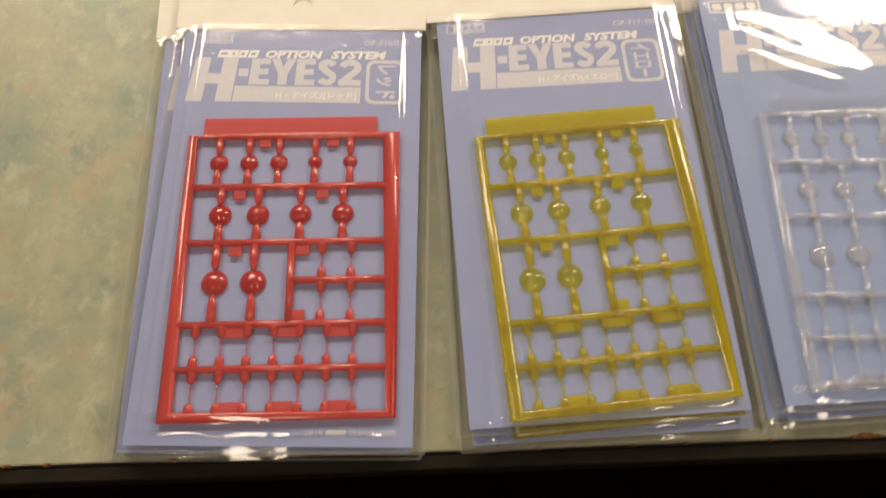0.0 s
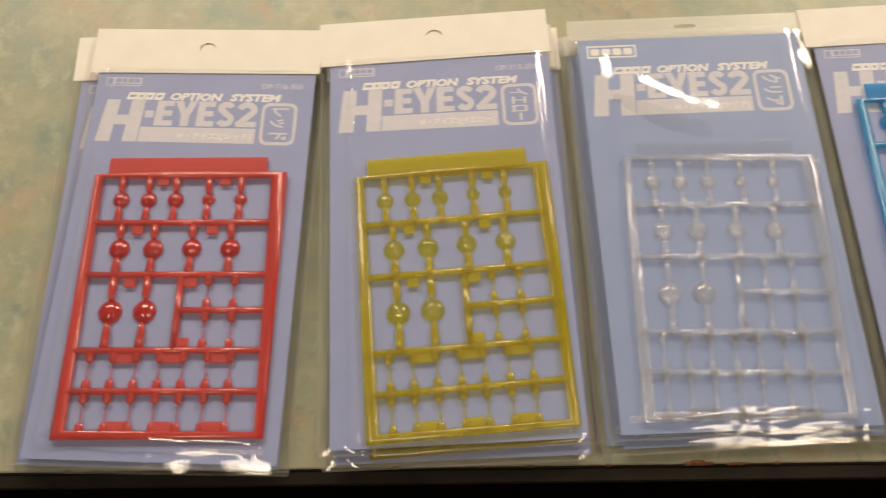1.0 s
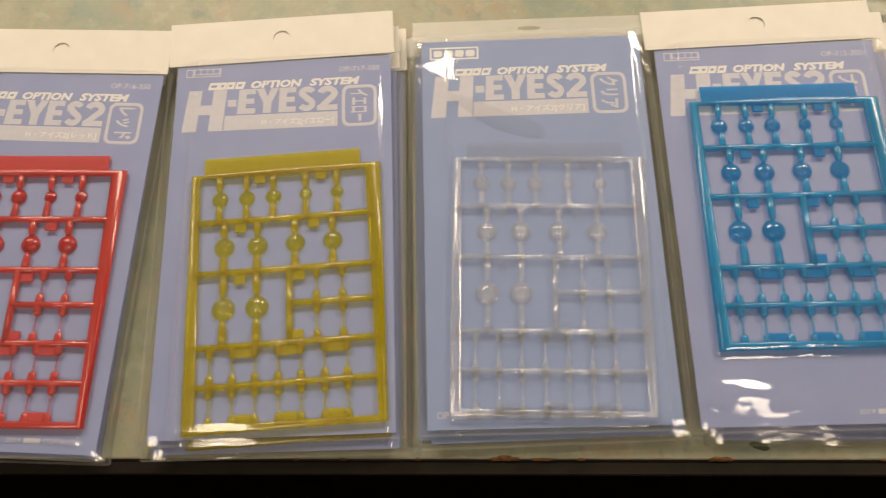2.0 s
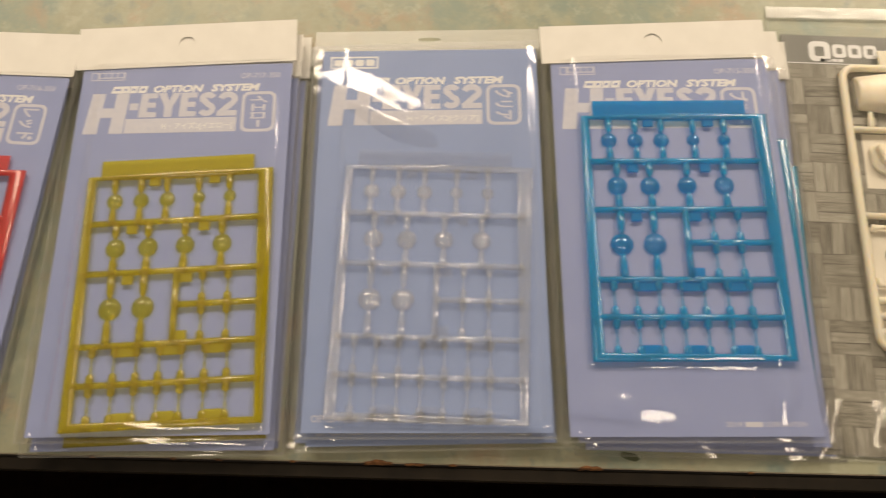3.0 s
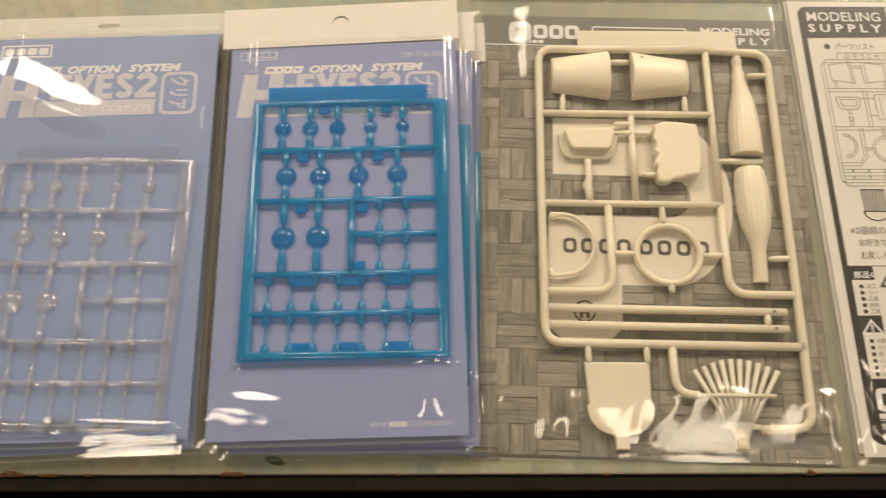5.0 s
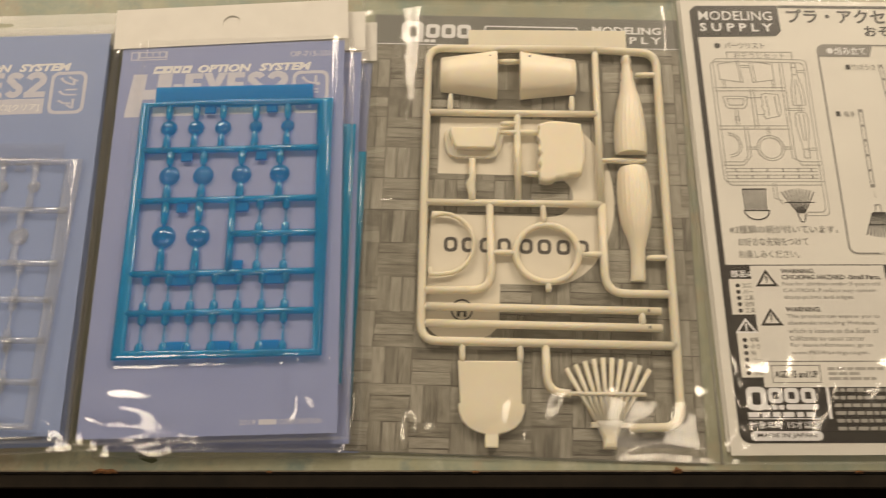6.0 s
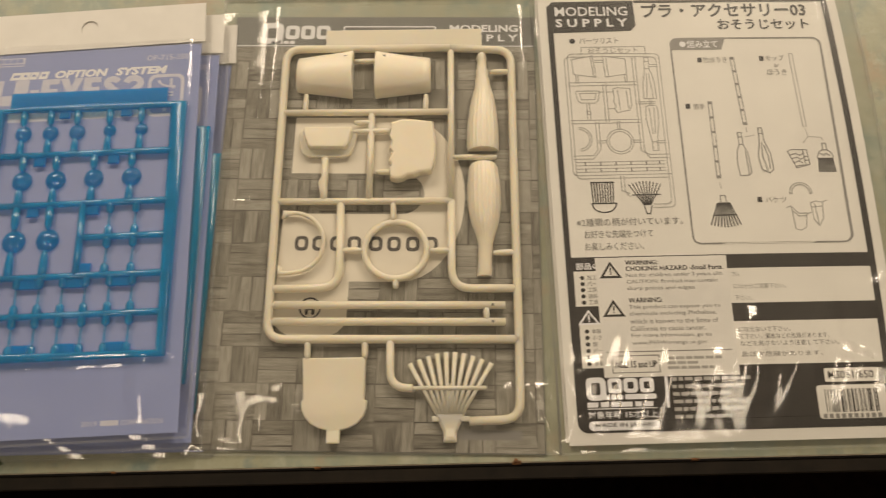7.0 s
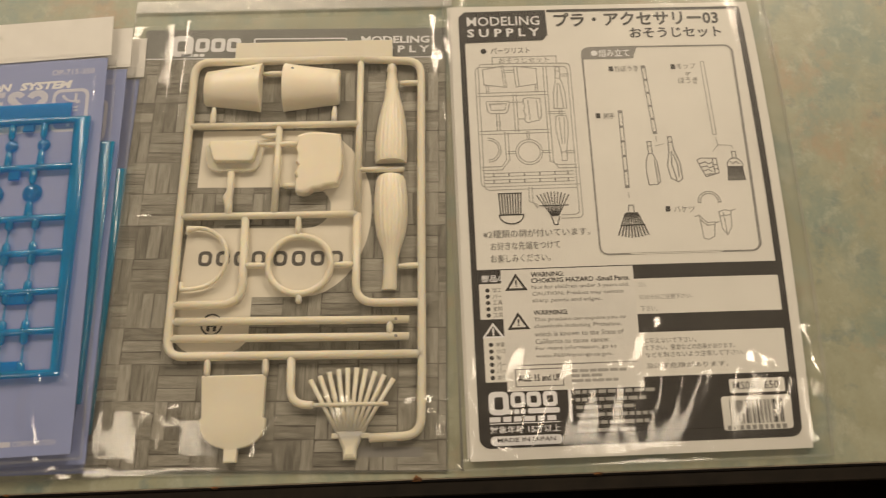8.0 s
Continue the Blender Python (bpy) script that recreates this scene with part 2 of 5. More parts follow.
def rod(bm, path, width, height, z, sides=8, ends=True):
    """A rounded bar along a path of (x, y) points, its middle at height z; width may change from point to point."""
    widths = width if isinstance(width, (list, tuple)) else [width] * len(path)
    pts = [Vector((x, y)) for x, y in path]
    rings = []
    for i, p in enumerate(pts):
        d = (pts[min(i + 1, len(pts) - 1)] - pts[max(i - 1, 0)]).normalized()
        side = Vector((-d.y, d.x))
        k = 1.0
        if 0 < i < len(pts) - 1:
            k = 1 / max(0.5, (pts[i] - pts[i - 1]).normalized().dot(d))
        ring = []
        for s in range(sides):
            a = 2 * math.pi * (s + 0.5) / sides
            q = p + side * (math.cos(a) * widths[i] / 2 * k)
            ring.append(bm.verts.new(P(q.x, q.y, z + math.sin(a) * min(height, widths[i] * 1.2) / 2)))
        rings.append(ring)
    for a, b in zip(rings, rings[1:]):
        for s in range(sides):
            bm.faces.new((a[s], a[(s + 1) % sides], b[(s + 1) % sides], b[s]))
    if ends:
        bm.faces.new(rings[0][::-1])
        bm.faces.new(rings[-1])
    return bm


def bend(points, radius, steps=5):
    """The same path with its corners rounded."""
    out = [points[0]]
    for a, b, c in zip(points, points[1:], points[2:]):
        a, b, c = Vector(a), Vector(b), Vector(c)
        p, q = b + (a - b).normalized() * radius, b + (c - b).normalized() * radius
        for i in range(steps + 1):
            t = i / steps
            r = p * (1 - t) ** 2 + b * 2 * t * (1 - t) + q * t**2
            out.append((r.x, r.y))
    return out + [points[-1]]


def outline_mesh(name, loops, thick=0.0, z=0.0):
    """A flat sheet from closed outlines; inner ones are holes."""
    c = bpy.data.curves.new(name, "CURVE")
    c.dimensions, c.fill_mode, c.extrude = "2D", "BOTH", thick * MM / 2
    for loop in loops:
        s = c.splines.new("POLY")
        s.points.add(len(loop) - 1)
        for p, (x, y) in zip(s.points, loop):
            p.co = (x * MM, -y * MM, 0, 1)
        s.use_cyclic_u = True
    return curve_mesh(c, Matrix.Translation((0, 0, (z + thick / 2) * MM)))


def curve_mesh(c, m):
    ob = bpy.data.objects.new(c.name, c)
    scene.collection.objects.link(ob)
    data = bpy.data.meshes.new_from_object(ob.evaluated_get(bpy.context.evaluated_depsgraph_get()))
    bpy.data.objects.remove(ob)
    bpy.data.curves.remove(c)
    data.transform(m)
    return data


def flat(name, loops, mat, parent, z, thick=0.0, label=""):
    data = outline_mesh(name, loops, thick, z)
    return mesh_object(name, data, parent, mat, label)


def rect(x0, y0, x1, y1):
    return [(x0, y0), (x1, y0), (x1, y1), (x0, y1)]


def round_rect(x0, y0, x1, y1, r, steps=5):
    out = []
    for cx, cy, a0 in ((x1 - r, y0 + r, -90), (x1 - r, y1 - r, 0), (x0 + r, y1 - r, 90), (x0 + r, y0 + r, 180)):
        for i in range(steps + 1):
            a = radians(a0 + 90 * i / steps)
            out.append((cx + r * math.cos(a), cy + r * math.sin(a)))
    return out


def circle(x, y, r, n=24, ry=None):
    return [(x + r * math.cos(2 * math.pi * i / n), y + (ry or r) * math.sin(2 * math.pi * i / n)) for i in range(n)]


def words(name, text, x0, y0, x1, y1, mat, parent, z, bold=0.0, slant=0.0, label="", turned=0.0):
    """Printed words that fill the box x0..x1, y0..y1."""
    c = bpy.data.curves.new(name, "FONT")
    c.body, c.offset, c.shear, c.resolution_u = text, bold, slant, 2
    data = curve_mesh(c, Matrix.Rotation(radians(turned), 4, "Z"))
    co = np.array([v.co[:] for v in data.vertices])
    (ax, ay, _), (bx, by, _) = co.min(0), co.max(0)
    sx, sy = (x1 - x0) / (bx - ax), (y1 - y0) / (by - ay)
    data.transform(Matrix.Translation((x0 * MM, -y1 * MM, z * MM)) @ Matrix.Diagonal((sx * MM, sy * MM, 1, 1)) @ Matrix.Translation((-ax, -ay, 0)))
    return mesh_object(name, data, parent, mat, label)


def ribbon(path, width):
    """The outline of a broad stroke along a path, for a drawn letter."""
    pts = [Vector(p) for p in path]
    left, right = [], []
    for i, p in enumerate(pts):
        d = (pts[min(i + 1, len(pts) - 1)] - pts[max(i - 1, 0)]).normalized()
        side = Vector((-d.y, d.x)) * (width / 2)
        left.append(tuple(p + side))
        right.append(tuple(p - side))
    return left + right[::-1]


def arc(cx, cy, rx, ry, a0, a1, n=10):
    return [(cx + rx * math.cos(radians(a0 + (a1 - a0) * i / n)), cy + ry * math.sin(radians(a0 + (a1 - a0) * i / n))) for i in range(n + 1)]


def hollow(x0, y0, x1, y1, w, r):
    """A rounded plain frame, two outlines."""
    return [round_rect(x0, y0, x1, y1, r), round_rect(x0 + w, y0 + w, x1 - w, y1 - w, max(0.1, r - w * 0.7))]


def bars(name, spots, mat, parent, z, label=""):
    """Writing too small to read, as plain bars: (x0, y0, x1, y1) each."""
    return flat(name, [rect(*s) for s in spots], mat, parent, z, 0.0, label)


def word_bars(x0, x1, y, h, seed, low=1.6, high=5.0):
    r, x, out = random.Random(seed), x0, []
    while x < x1 - low:
        w = min(r.uniform(low, high), x1 - x)
        out.append((x, y, x + w, y + h))
        x += w + h * 0.5
    return out


# ---- the room and the table ----
def slab(name, x0, y0, z0, x1, y1, z1, mat, label, category="room"):
    bm = bmesh.new()
    bmesh.ops.create_cube(bm, size=1)
    for v in bm.verts:
        v.co = Vector(((x0 + x1) / 2 + v.co.x * (x1 - x0), (y0 + y1) / 2 + v.co.y * (y1 - y0), (z0 + z1) / 2 + v.co.z * (z1 - z0)))
    return tagged(part(name, bm, mat, None), label, category, "", "structure")


slab("floor", -2.6, -2.6, -0.85, 3.0, 4.0, -0.75, M_FLOOR, "near-black brown floor below the table", "floor")
slab("ceiling", -2.6, -2.6, 1.9, 3.0, 4.0, 2.0, M_CEILING, "plain white ceiling over the room", "ceiling")
slab("wall_north", -2.6, 4.0, -0.85, 3.0, 4.1, 2.0, M_WALL, "plain beige painted room wall", "wall")
slab("wall_south", -2.6, -2.7, -0.85, 3.0, -2.6, 2.0, M_WALL, "plain beige painted room wall", "wall")
slab("wall_west", -2.7, -2.6, -0.85, -2.6, 4.0, 2.0, M_WALL, "plain beige painted room wall", "wall")
slab("wall_east", 3.0, -2.6, -0.85, 3.1, 4.0, 2.0, M_WALL, "plain beige painted room wall", "wall")

TABLE_X0, TABLE_X1, TABLE_Y1 = -620.0, 1060.0, 720.0
table = thing("table", pose(0, 0, -0.75), "table with mottled green laminate top and chipped dark brown edge", "table")


def table_part(name, build, mat, label=""):
    bm = bmesh.new()
    build(bm)
    ob = part(name, bm, mat, table, label)
    ob.location.z = 0.75
    return ob


table_part("tabletop", lambda bm: box(bm, TABLE_X0, -TABLE_Y1, TABLE_X1, -0.25, -1.2, 0.0, 0.12), M_TABLE, "mottled green and beige laminate")
table_part("laminate_edge", lambda bm: box(bm, TABLE_X0, -0.25, TABLE_X1, 0.12, -1.2, -0.1, 0.1), M_EDGE, "thin worn pale laminate edge")
table_part("core_board", lambda bm: box(bm, TABLE_X0 + 1, -TABLE_Y1 + 1, TABLE_X1 - 1, -0.9, -26, -1.2), M_BOARD)
table_part("edge_seam", lambda bm: box(bm, TABLE_X0, -0.9, TABLE_X1, 0.75, -26, -1.3), M_SHADOW_GAP)
table_part("edge_strip", lambda bm: box(bm, TABLE_X0, 0.75, TABLE_X1, 5.4, -26, -0.9, 0.5), M_TRIM, "dark brown plastic edge strip")
for lx in (-560, 1000):
    for ly in (-660, -60):
        table_part("leg", lambda bm: box(bm, lx - 20, ly - 20, lx + 20, ly + 20, -749, -26, 0.5), M_TRIM)


def chip(x, length, depth, seed):
    r = random.Random(seed)
    n = 9
    near = [(x + length * (i / n - 0.5), 0.55 + r.uniform(-0.1, 0.25)) for i in range(n + 1)]
    far = [(px + r.uniform(-0.3, 0.3), -depth * math.sin(math.pi * (0.08 + 0.84 * i / n)) * r.uniform(0.5, 1.0)) for i, (px, _) in enumerate(near)]
    bm = bmesh.new()
    a = [bm.verts.new(P(px, py, -0.35)) for px, py in near]
    b = [bm.verts.new(P(px, py, 0.12 + r.uniform(0, 0.15))) for px, py in far]
    mid = [bm.verts.new(P((p[0] + q[0]) / 2, (p[1] + q[1]) / 2, 0.15 + r.uniform(0, 0.4))) for p, q in zip(near, far)]
    for i in range(n):
        bm.faces.new((a[i], a[i + 1], mid[i + 1], mid[i]))
        bm.faces.new((mid[i], mid[i + 1], b[i + 1], b[i]))
    ob = part("edge_chip", bm, M_BOARD, table, "chipped laminate baring brown board")
    ob.location.z = 0.75


for i, (x, length, depth) in enumerate((
    (134, 10, 1.3), (147, 7, 0.35), (207.5, 8, 1.2), (396, 3.0, 1.8), (-77.5, 2.2, 0.7), (-115, 2.6, 0.5), (-127, 3, 0.5),
    (-35, 2.5, 0.4), (-8, 2, 0.4), (33, 2, 0.5), (62, 1.6, 0.4), (78, 1.8, 0.4), (104, 1.5, 0.4), (160, 2.5, 0.35), (330, 2, 0.3), (455, 2.5, 0.3), (262, 1.6, 0.3),
)):
    chip(x, length, depth, i)


def stain(bm):
    r = random.Random(3)
    bm.faces.new([bm.verts.new(P(221 + 3.2 * math.cos(a) + 1.6 * math.sin(a) + r.uniform(-0.6, 0.6), -4.2 + 1.5 * math.sin(a) + r.uniform(-0.3, 0.3), 0.06)) for a in [i * 0.449 for i in range(14)]])


table_part("worn_spot", stain, material("dark_green_wear", (0.07, 0.085, 0.045), 0.7), "dark green worn spot")


# ---- eye-lens packages ----
ROWS_Y = (1.3, 20.0, 39.7, 66.8, 80.7, 95.0)
PIN_X = (8.3, 16.3, 24.3, 32.4, 40.4, 48.7, 56.6)
LENSES = [(10.4, 10.6, 6.3), (20.5, 10.7, 6.1), (30.5, 10.7, 6.1), (42.7, 10.6, 4.9), (54.5, 10.6, 4.9),
          (12.4, 29.7, 7.6), (24.7, 29.8, 7.6), (38.6, 29.6, 7.3), (52.5, 29.6, 7.3), (12.5, 53.0, 8.6), (24.6, 52.9, 8.5)]
SHARED = {}


def shared(key, build, smooth=False):
    """Mesh data that alike pieces share; the material sits on the object."""
    if key not in SHARED:
        bm = bmesh.new()
        build(bm)
        bmesh.ops.recalc_face_normals(bm, faces=bm.faces)
        data = bpy.data.meshes.new(key[0])
        bm.to_mesh(data)
        bm.free()
        if smooth:
            data.shade_smooth()
        data.materials.append(None)
        SHARED[key] = data
    return SHARED[key]


def piece(name, key, build, mat, parent, x, y, z=0.0, turn=0.0, smooth=False, label=""):
    ob = new(name, shared(key, build, smooth))
    ob.parent = parent
    ob.location = P(x, y, z)
    ob.rotation_euler.z = radians(turn)
    ob.material_slots[0].link = "OBJECT"
    ob.material_slots[0].material = mat
    if label:
        ob["label"] = label
    return ob


def dome(d):
    """A lens: a cap of a sphere over a flat round base."""
    def build(bm):
        n, rings, r = 24, 7, d / 2
        h = min(0.62 * r, 2.2)
        ball = (r * r + h * h) / (2 * h)
        wide = math.acos((ball - h) / ball)
        prev = [bm.verts.new(P(r * math.cos(2 * math.pi * i / n), r * math.sin(2 * math.pi * i / n), 0)) for i in range(n)]
        bm.faces.new(prev)
        for k in range(1, rings):
            a = wide * (1 - k / rings)
            ring = [bm.verts.new(P(ball * math.sin(a) * math.cos(2 * math.pi * i / n), ball * math.sin(a) * math.sin(2 * math.pi * i / n), ball * math.cos(a) - ball + h)) for i in range(n)]
            for i in range(n):
                bm.faces.new((prev[i], prev[(i + 1) % n], ring[(i + 1) % n], ring[i]))
            prev = ring
        top = bm.verts.new(P(0, 0, h))
        for i in range(n):
            bm.faces.new((prev[i], prev[(i + 1) % n], top))
    return build


def build_sprue(package, ox, oy, turn, zc, body, thin, lens, tab):
    """The moulded frame with its lenses, in the package's own plane."""
    bm = bmesh.new()
    rod(bm, [(35, 1.3), (68.4, 1.3), (68.4, 95.0), (1.4, 95.0), (1.4, 1.3), (35, 1.3)], 3.3, 2.4, 1.25, 8, False)
    bmesh.ops.remove_doubles(bm, verts=bm.verts, dist=1e-6)
    sprue = part("sprue", bm, body, package, "moulded plastic frame", True)
    sprue.location = P(ox, oy, zc)
    sprue.rotation_euler.z = radians(turn)
    for e in sprue.data.edges:
        e.use_edge_sharp = False

    for y in ROWS_Y[1:5]:
        piece("crossbar", ("crossbar", 1), lambda b: rod(b, [(1.4, 0), (68.4, 0)], 2.4, 2.1, 1.2), body, sprue, 0, y, smooth=True)
    piece("crossbar", ("crossbar", 2), lambda b: rod(b, [(36.5, 0), (68.4, 0)], 2.4, 2.1, 1.2), body, sprue, 0, 52.7, smooth=True)
    piece("upright", ("upright", 1), lambda b: rod(b, [(0, 0), (0, 27.1)], 2.5, 2.1, 1.2), body, sprue, 36.5, 39.7, smooth=True)
    piece("name_tab", ("name_tab", 1), lambda b: box(b, 4.6, -6.0, 63.6, 0.6, 0.7, 1.5, 0.2), tab, sprue, 0, 0)
    for x, y, d in LENSES:
        up = max(v for v in ROWS_Y if v < y)
        down = min(v for v in ROWS_Y if v > y)
        piece("eye_lens", ("eye_lens", d), dome(d), lens, sprue, x, y, 0.2, smooth=True)
        a, b_ = y - d / 2 - up, down - y - d / 2
        w = 2.9 if d > 6.5 else 2.6
        piece("gate", ("gate", 1, round(a, 1), w), lambda b: rod(b, [(0, 0), (0, a * 0.6), (0, a * 0.86), (0, a + 0.4)], [w, w, w * 0.85, 1.1], 1.8, 1.1), body, sprue, x, up, smooth=True)
        piece("gate", ("gate", 2, round(b_, 1), w), lambda b: rod(b, [(0, -0.3), (0, b_ * 0.16), (0, b_ * 0.42), (0, b_)], [1.0, w * 0.85, w, w * 1.08], 1.8, 1.1), body, sprue, x, down - b_, smooth=True)

    def pin(b):
        rod(b, [(0, -0.6), (0, 0.6), (0, 2.7), (0, 3.6)], [2.9, 3.0, 2.9, 1.1], 1.9, 1.1, 6)

    def tiny(b):
        rod(b, [(0, 0), (0, 1.4), (0, 2.8), (0, 4.6), (0, 6.4)], [0.4, 0.8, 0.5, 1.0, 0.4], 0.7, 1.0, 6)

    cells = [(x, ROWS_Y[3], ROWS_Y[4]) for x in PIN_X] + [(x, ROWS_Y[4], ROWS_Y[5]) for x in PIN_X]
    cells += [(x, a, b) for x in (46.3, 55.6) for a, b in ((39.7, 52.7), (52.7, 66.8))]
    for x, top, bottom in cells:
        piece("gate", ("gate", 3), pin, body, sprue, x, top + 0.6, smooth=True)
        piece("gate", ("gate", 3), pin, body, sprue, x, bottom - 0.6, turn=180, smooth=True)
        piece("small_eye", ("small_eye", 1), tiny, thin, sprue, x, (top + bottom) / 2 - 3.2, smooth=True)
    for x, y, w in ((25.6, 2.0, 4), (48.6, 2.0, 4), (18.4, 21.2, 4), (45.6, 21.2, 4), (18.4, 41.0, 4), (40.0, 41.0, 4.4), (39.4, 62.4, 4), (20.4, 67.8, 8), (36.4, 67.8, 8.5),
                    (52.5, 67.8, 8), (20.2, 90.6, 6), (35.8, 90.6, 6), (52.4, 90.6, 6)):
        piece("number_tag", ("number_tag", w), lambda b: box(b, -w / 2, 0, w / 2, 3.2, 0.6, 1.4, 0.15), tab, sprue, x, y)
    return sprue


def film_sheet(x0, y0, x1, y1, hump, top, seed, low=0.75, slack=1.0, margin=3.0, spots=(), ridges=(), skirt=None, drop=1.3, toe=1.1, lead=0.08):
    """The bag's front film: raised over what lies inside, sloping to the seams, with bulges, creases and folds."""
    hx0, hy0, hx1, hy1 = hump
    nx, ny = 84, 140
    bm = bmesh.new()
    rng = random.Random(seed)
    creases = []
    for _ in range(9):
        cx, cy = rng.choice(((x0, y1), (x1, y1), (x0, (y0 + y1) / 2), (x1, (y0 + y1) / 2), ((x0 + x1) / 2, y1), (x1, y0 + 20)))
        creases.append((cx + rng.uniform(-6, 6), cy + rng.uniform(-8, 4), rng.uniform(0, math.pi), rng.uniform(0.5, 1.0), rng.uniform(8, 22), rng.uniform(0.7, 1.6)))
    spots = list(spots) + [(cx, cy, 8, 8, h, 0.22) for cx in (x0 + 4, x1 - 4) for cy, h in ((y0 + 4, 0.2), (y1 - 4, 0.35))]
    grid = []
    for j in range(ny + 1):
        row = []
        v = j / ny
        y = y0 + (y1 - y0) * v
        for i in range(nx + 1):
            u = i / nx
            x = x0 + (x1 - x0) * u
            ease = toe * (1 + 0.5 * noise.noise(Vector((x * 0.07, 0, seed + 3))))
            far = math.hypot(max(hx0 - x, x - hx1, 0), max((hy0 - y) * lead, (y - hy1) * ease, 0))
            d = min(1.0, far / 9)
            z = low + (top - low) / (1 + (far / drop) ** 2)
            edge = min(1.0, 6 * min(u, 1 - u, v, 1 - v) + 0.02)
            if skirt:
                rise, length, fold, fine = skirt
                run = (y1 - 1 - y) / (length * (1 + 0.3 * noise.noise(Vector((x * 0.03, 1, seed)))))
                shape = max(run, 0) if run < 1 else math.exp(-(run - 1) * 1.1)
                w = Vector((x * fine + 0.25 * fine * y, y * fine * 0.22, seed + 2))
                z = max(z, low + rise * shape) + fold * shape * edge * (noise.noise(w) + 0.45 * noise.noise(w * 2.3))
            q = Vector((x * 0.05 + seed * 3.7, y * 0.05, seed))
            z += slack * edge * (0.42 * noise.noise(q) + 0.2 * noise.noise(q * 3.1)) * (0.35 + 0.9 * d)
            for cx, cy, a, h, ln, wd in creases:
                s = (x - cx) * math.cos(a) + (y - cy) * math.sin(a)
                t = -(x - cx) * math.sin(a) + (y - cy) * math.cos(a) + 0.02 * s * s
                z += slack * edge * h * math.exp(-(t / wd) ** 2 - (s / ln) ** 2)
            for ax, ay, bx, by, h, wd in ridges:
                long = math.hypot(bx - ax, by - ay)
                s = ((x - ax) * (bx - ax) + (y - ay) * (by - ay)) / long**2
                if 0 < s < 1:
                    t = ((y - ay) * (bx - ax) - (x - ax) * (by - ay)) / long + 1.3 * noise.noise(Vector((s * 4, ax, seed)))
                    z += h * math.sin(math.pi * s) ** 0.7 * math.exp(-(t / wd) ** 2)
            for cx, cy, rx, ry, h, f in spots:
                e = math.hypot((x - cx) / rx, (y - cy) / ry)
                if e < 1:
                    w = Vector((x * f + 0.2 * f * y, y * f * 0.4, seed))
                    z += h * (1 - e * e) ** 2 * (0.7 + 1.3 * noise.noise(w) + 0.35 * noise.noise(w * 2.7))
            rim = min(1.0, min(x - x0, x1 - x, y1 - y) / (margin * (1.1 + 0.9 * noise.noise(Vector((x * 0.09, y * 0.09, seed + 5))))))
            row.append(bm.verts.new(P(x, y, max(z, low) * (0.5 + 0.5 * rim))))
        grid.append(row)
    for a, b in zip(grid, grid[1:]):
        for i in range(nx):
            bm.faces.new((a[i], a[i + 1], b[i + 1], b[i]))
    return bm


def serration(bm, x0, x1, y, z, step=0.9):
    x = x0
    while x < x1:
        box(bm, x, y, x + step * 0.45, y + 1.9, z, z + 0.12)
        x += step


KINDS = {
    "red": (M_RED, M_RED_THIN, M_RED_LENS, M_RED_TAB, "レッド", "716", 19.8),
    "yellow": (M_YELLOW, M_YELLOW_THIN, M_YELLOW_LENS, M_YELLOW_TAB, "イエロー", "717", 19.4),
    "clear": (M_CLEAR, M_CLEAR, M_CLEAR_LENS, M_CLEAR_TAB, "クリア", "254", 0),
    "blue": (M_AQUA, M_AQUA_THIN, M_AQUA_LENS, M_AQUA_TAB, "ブルー", "715", 17.2),
}


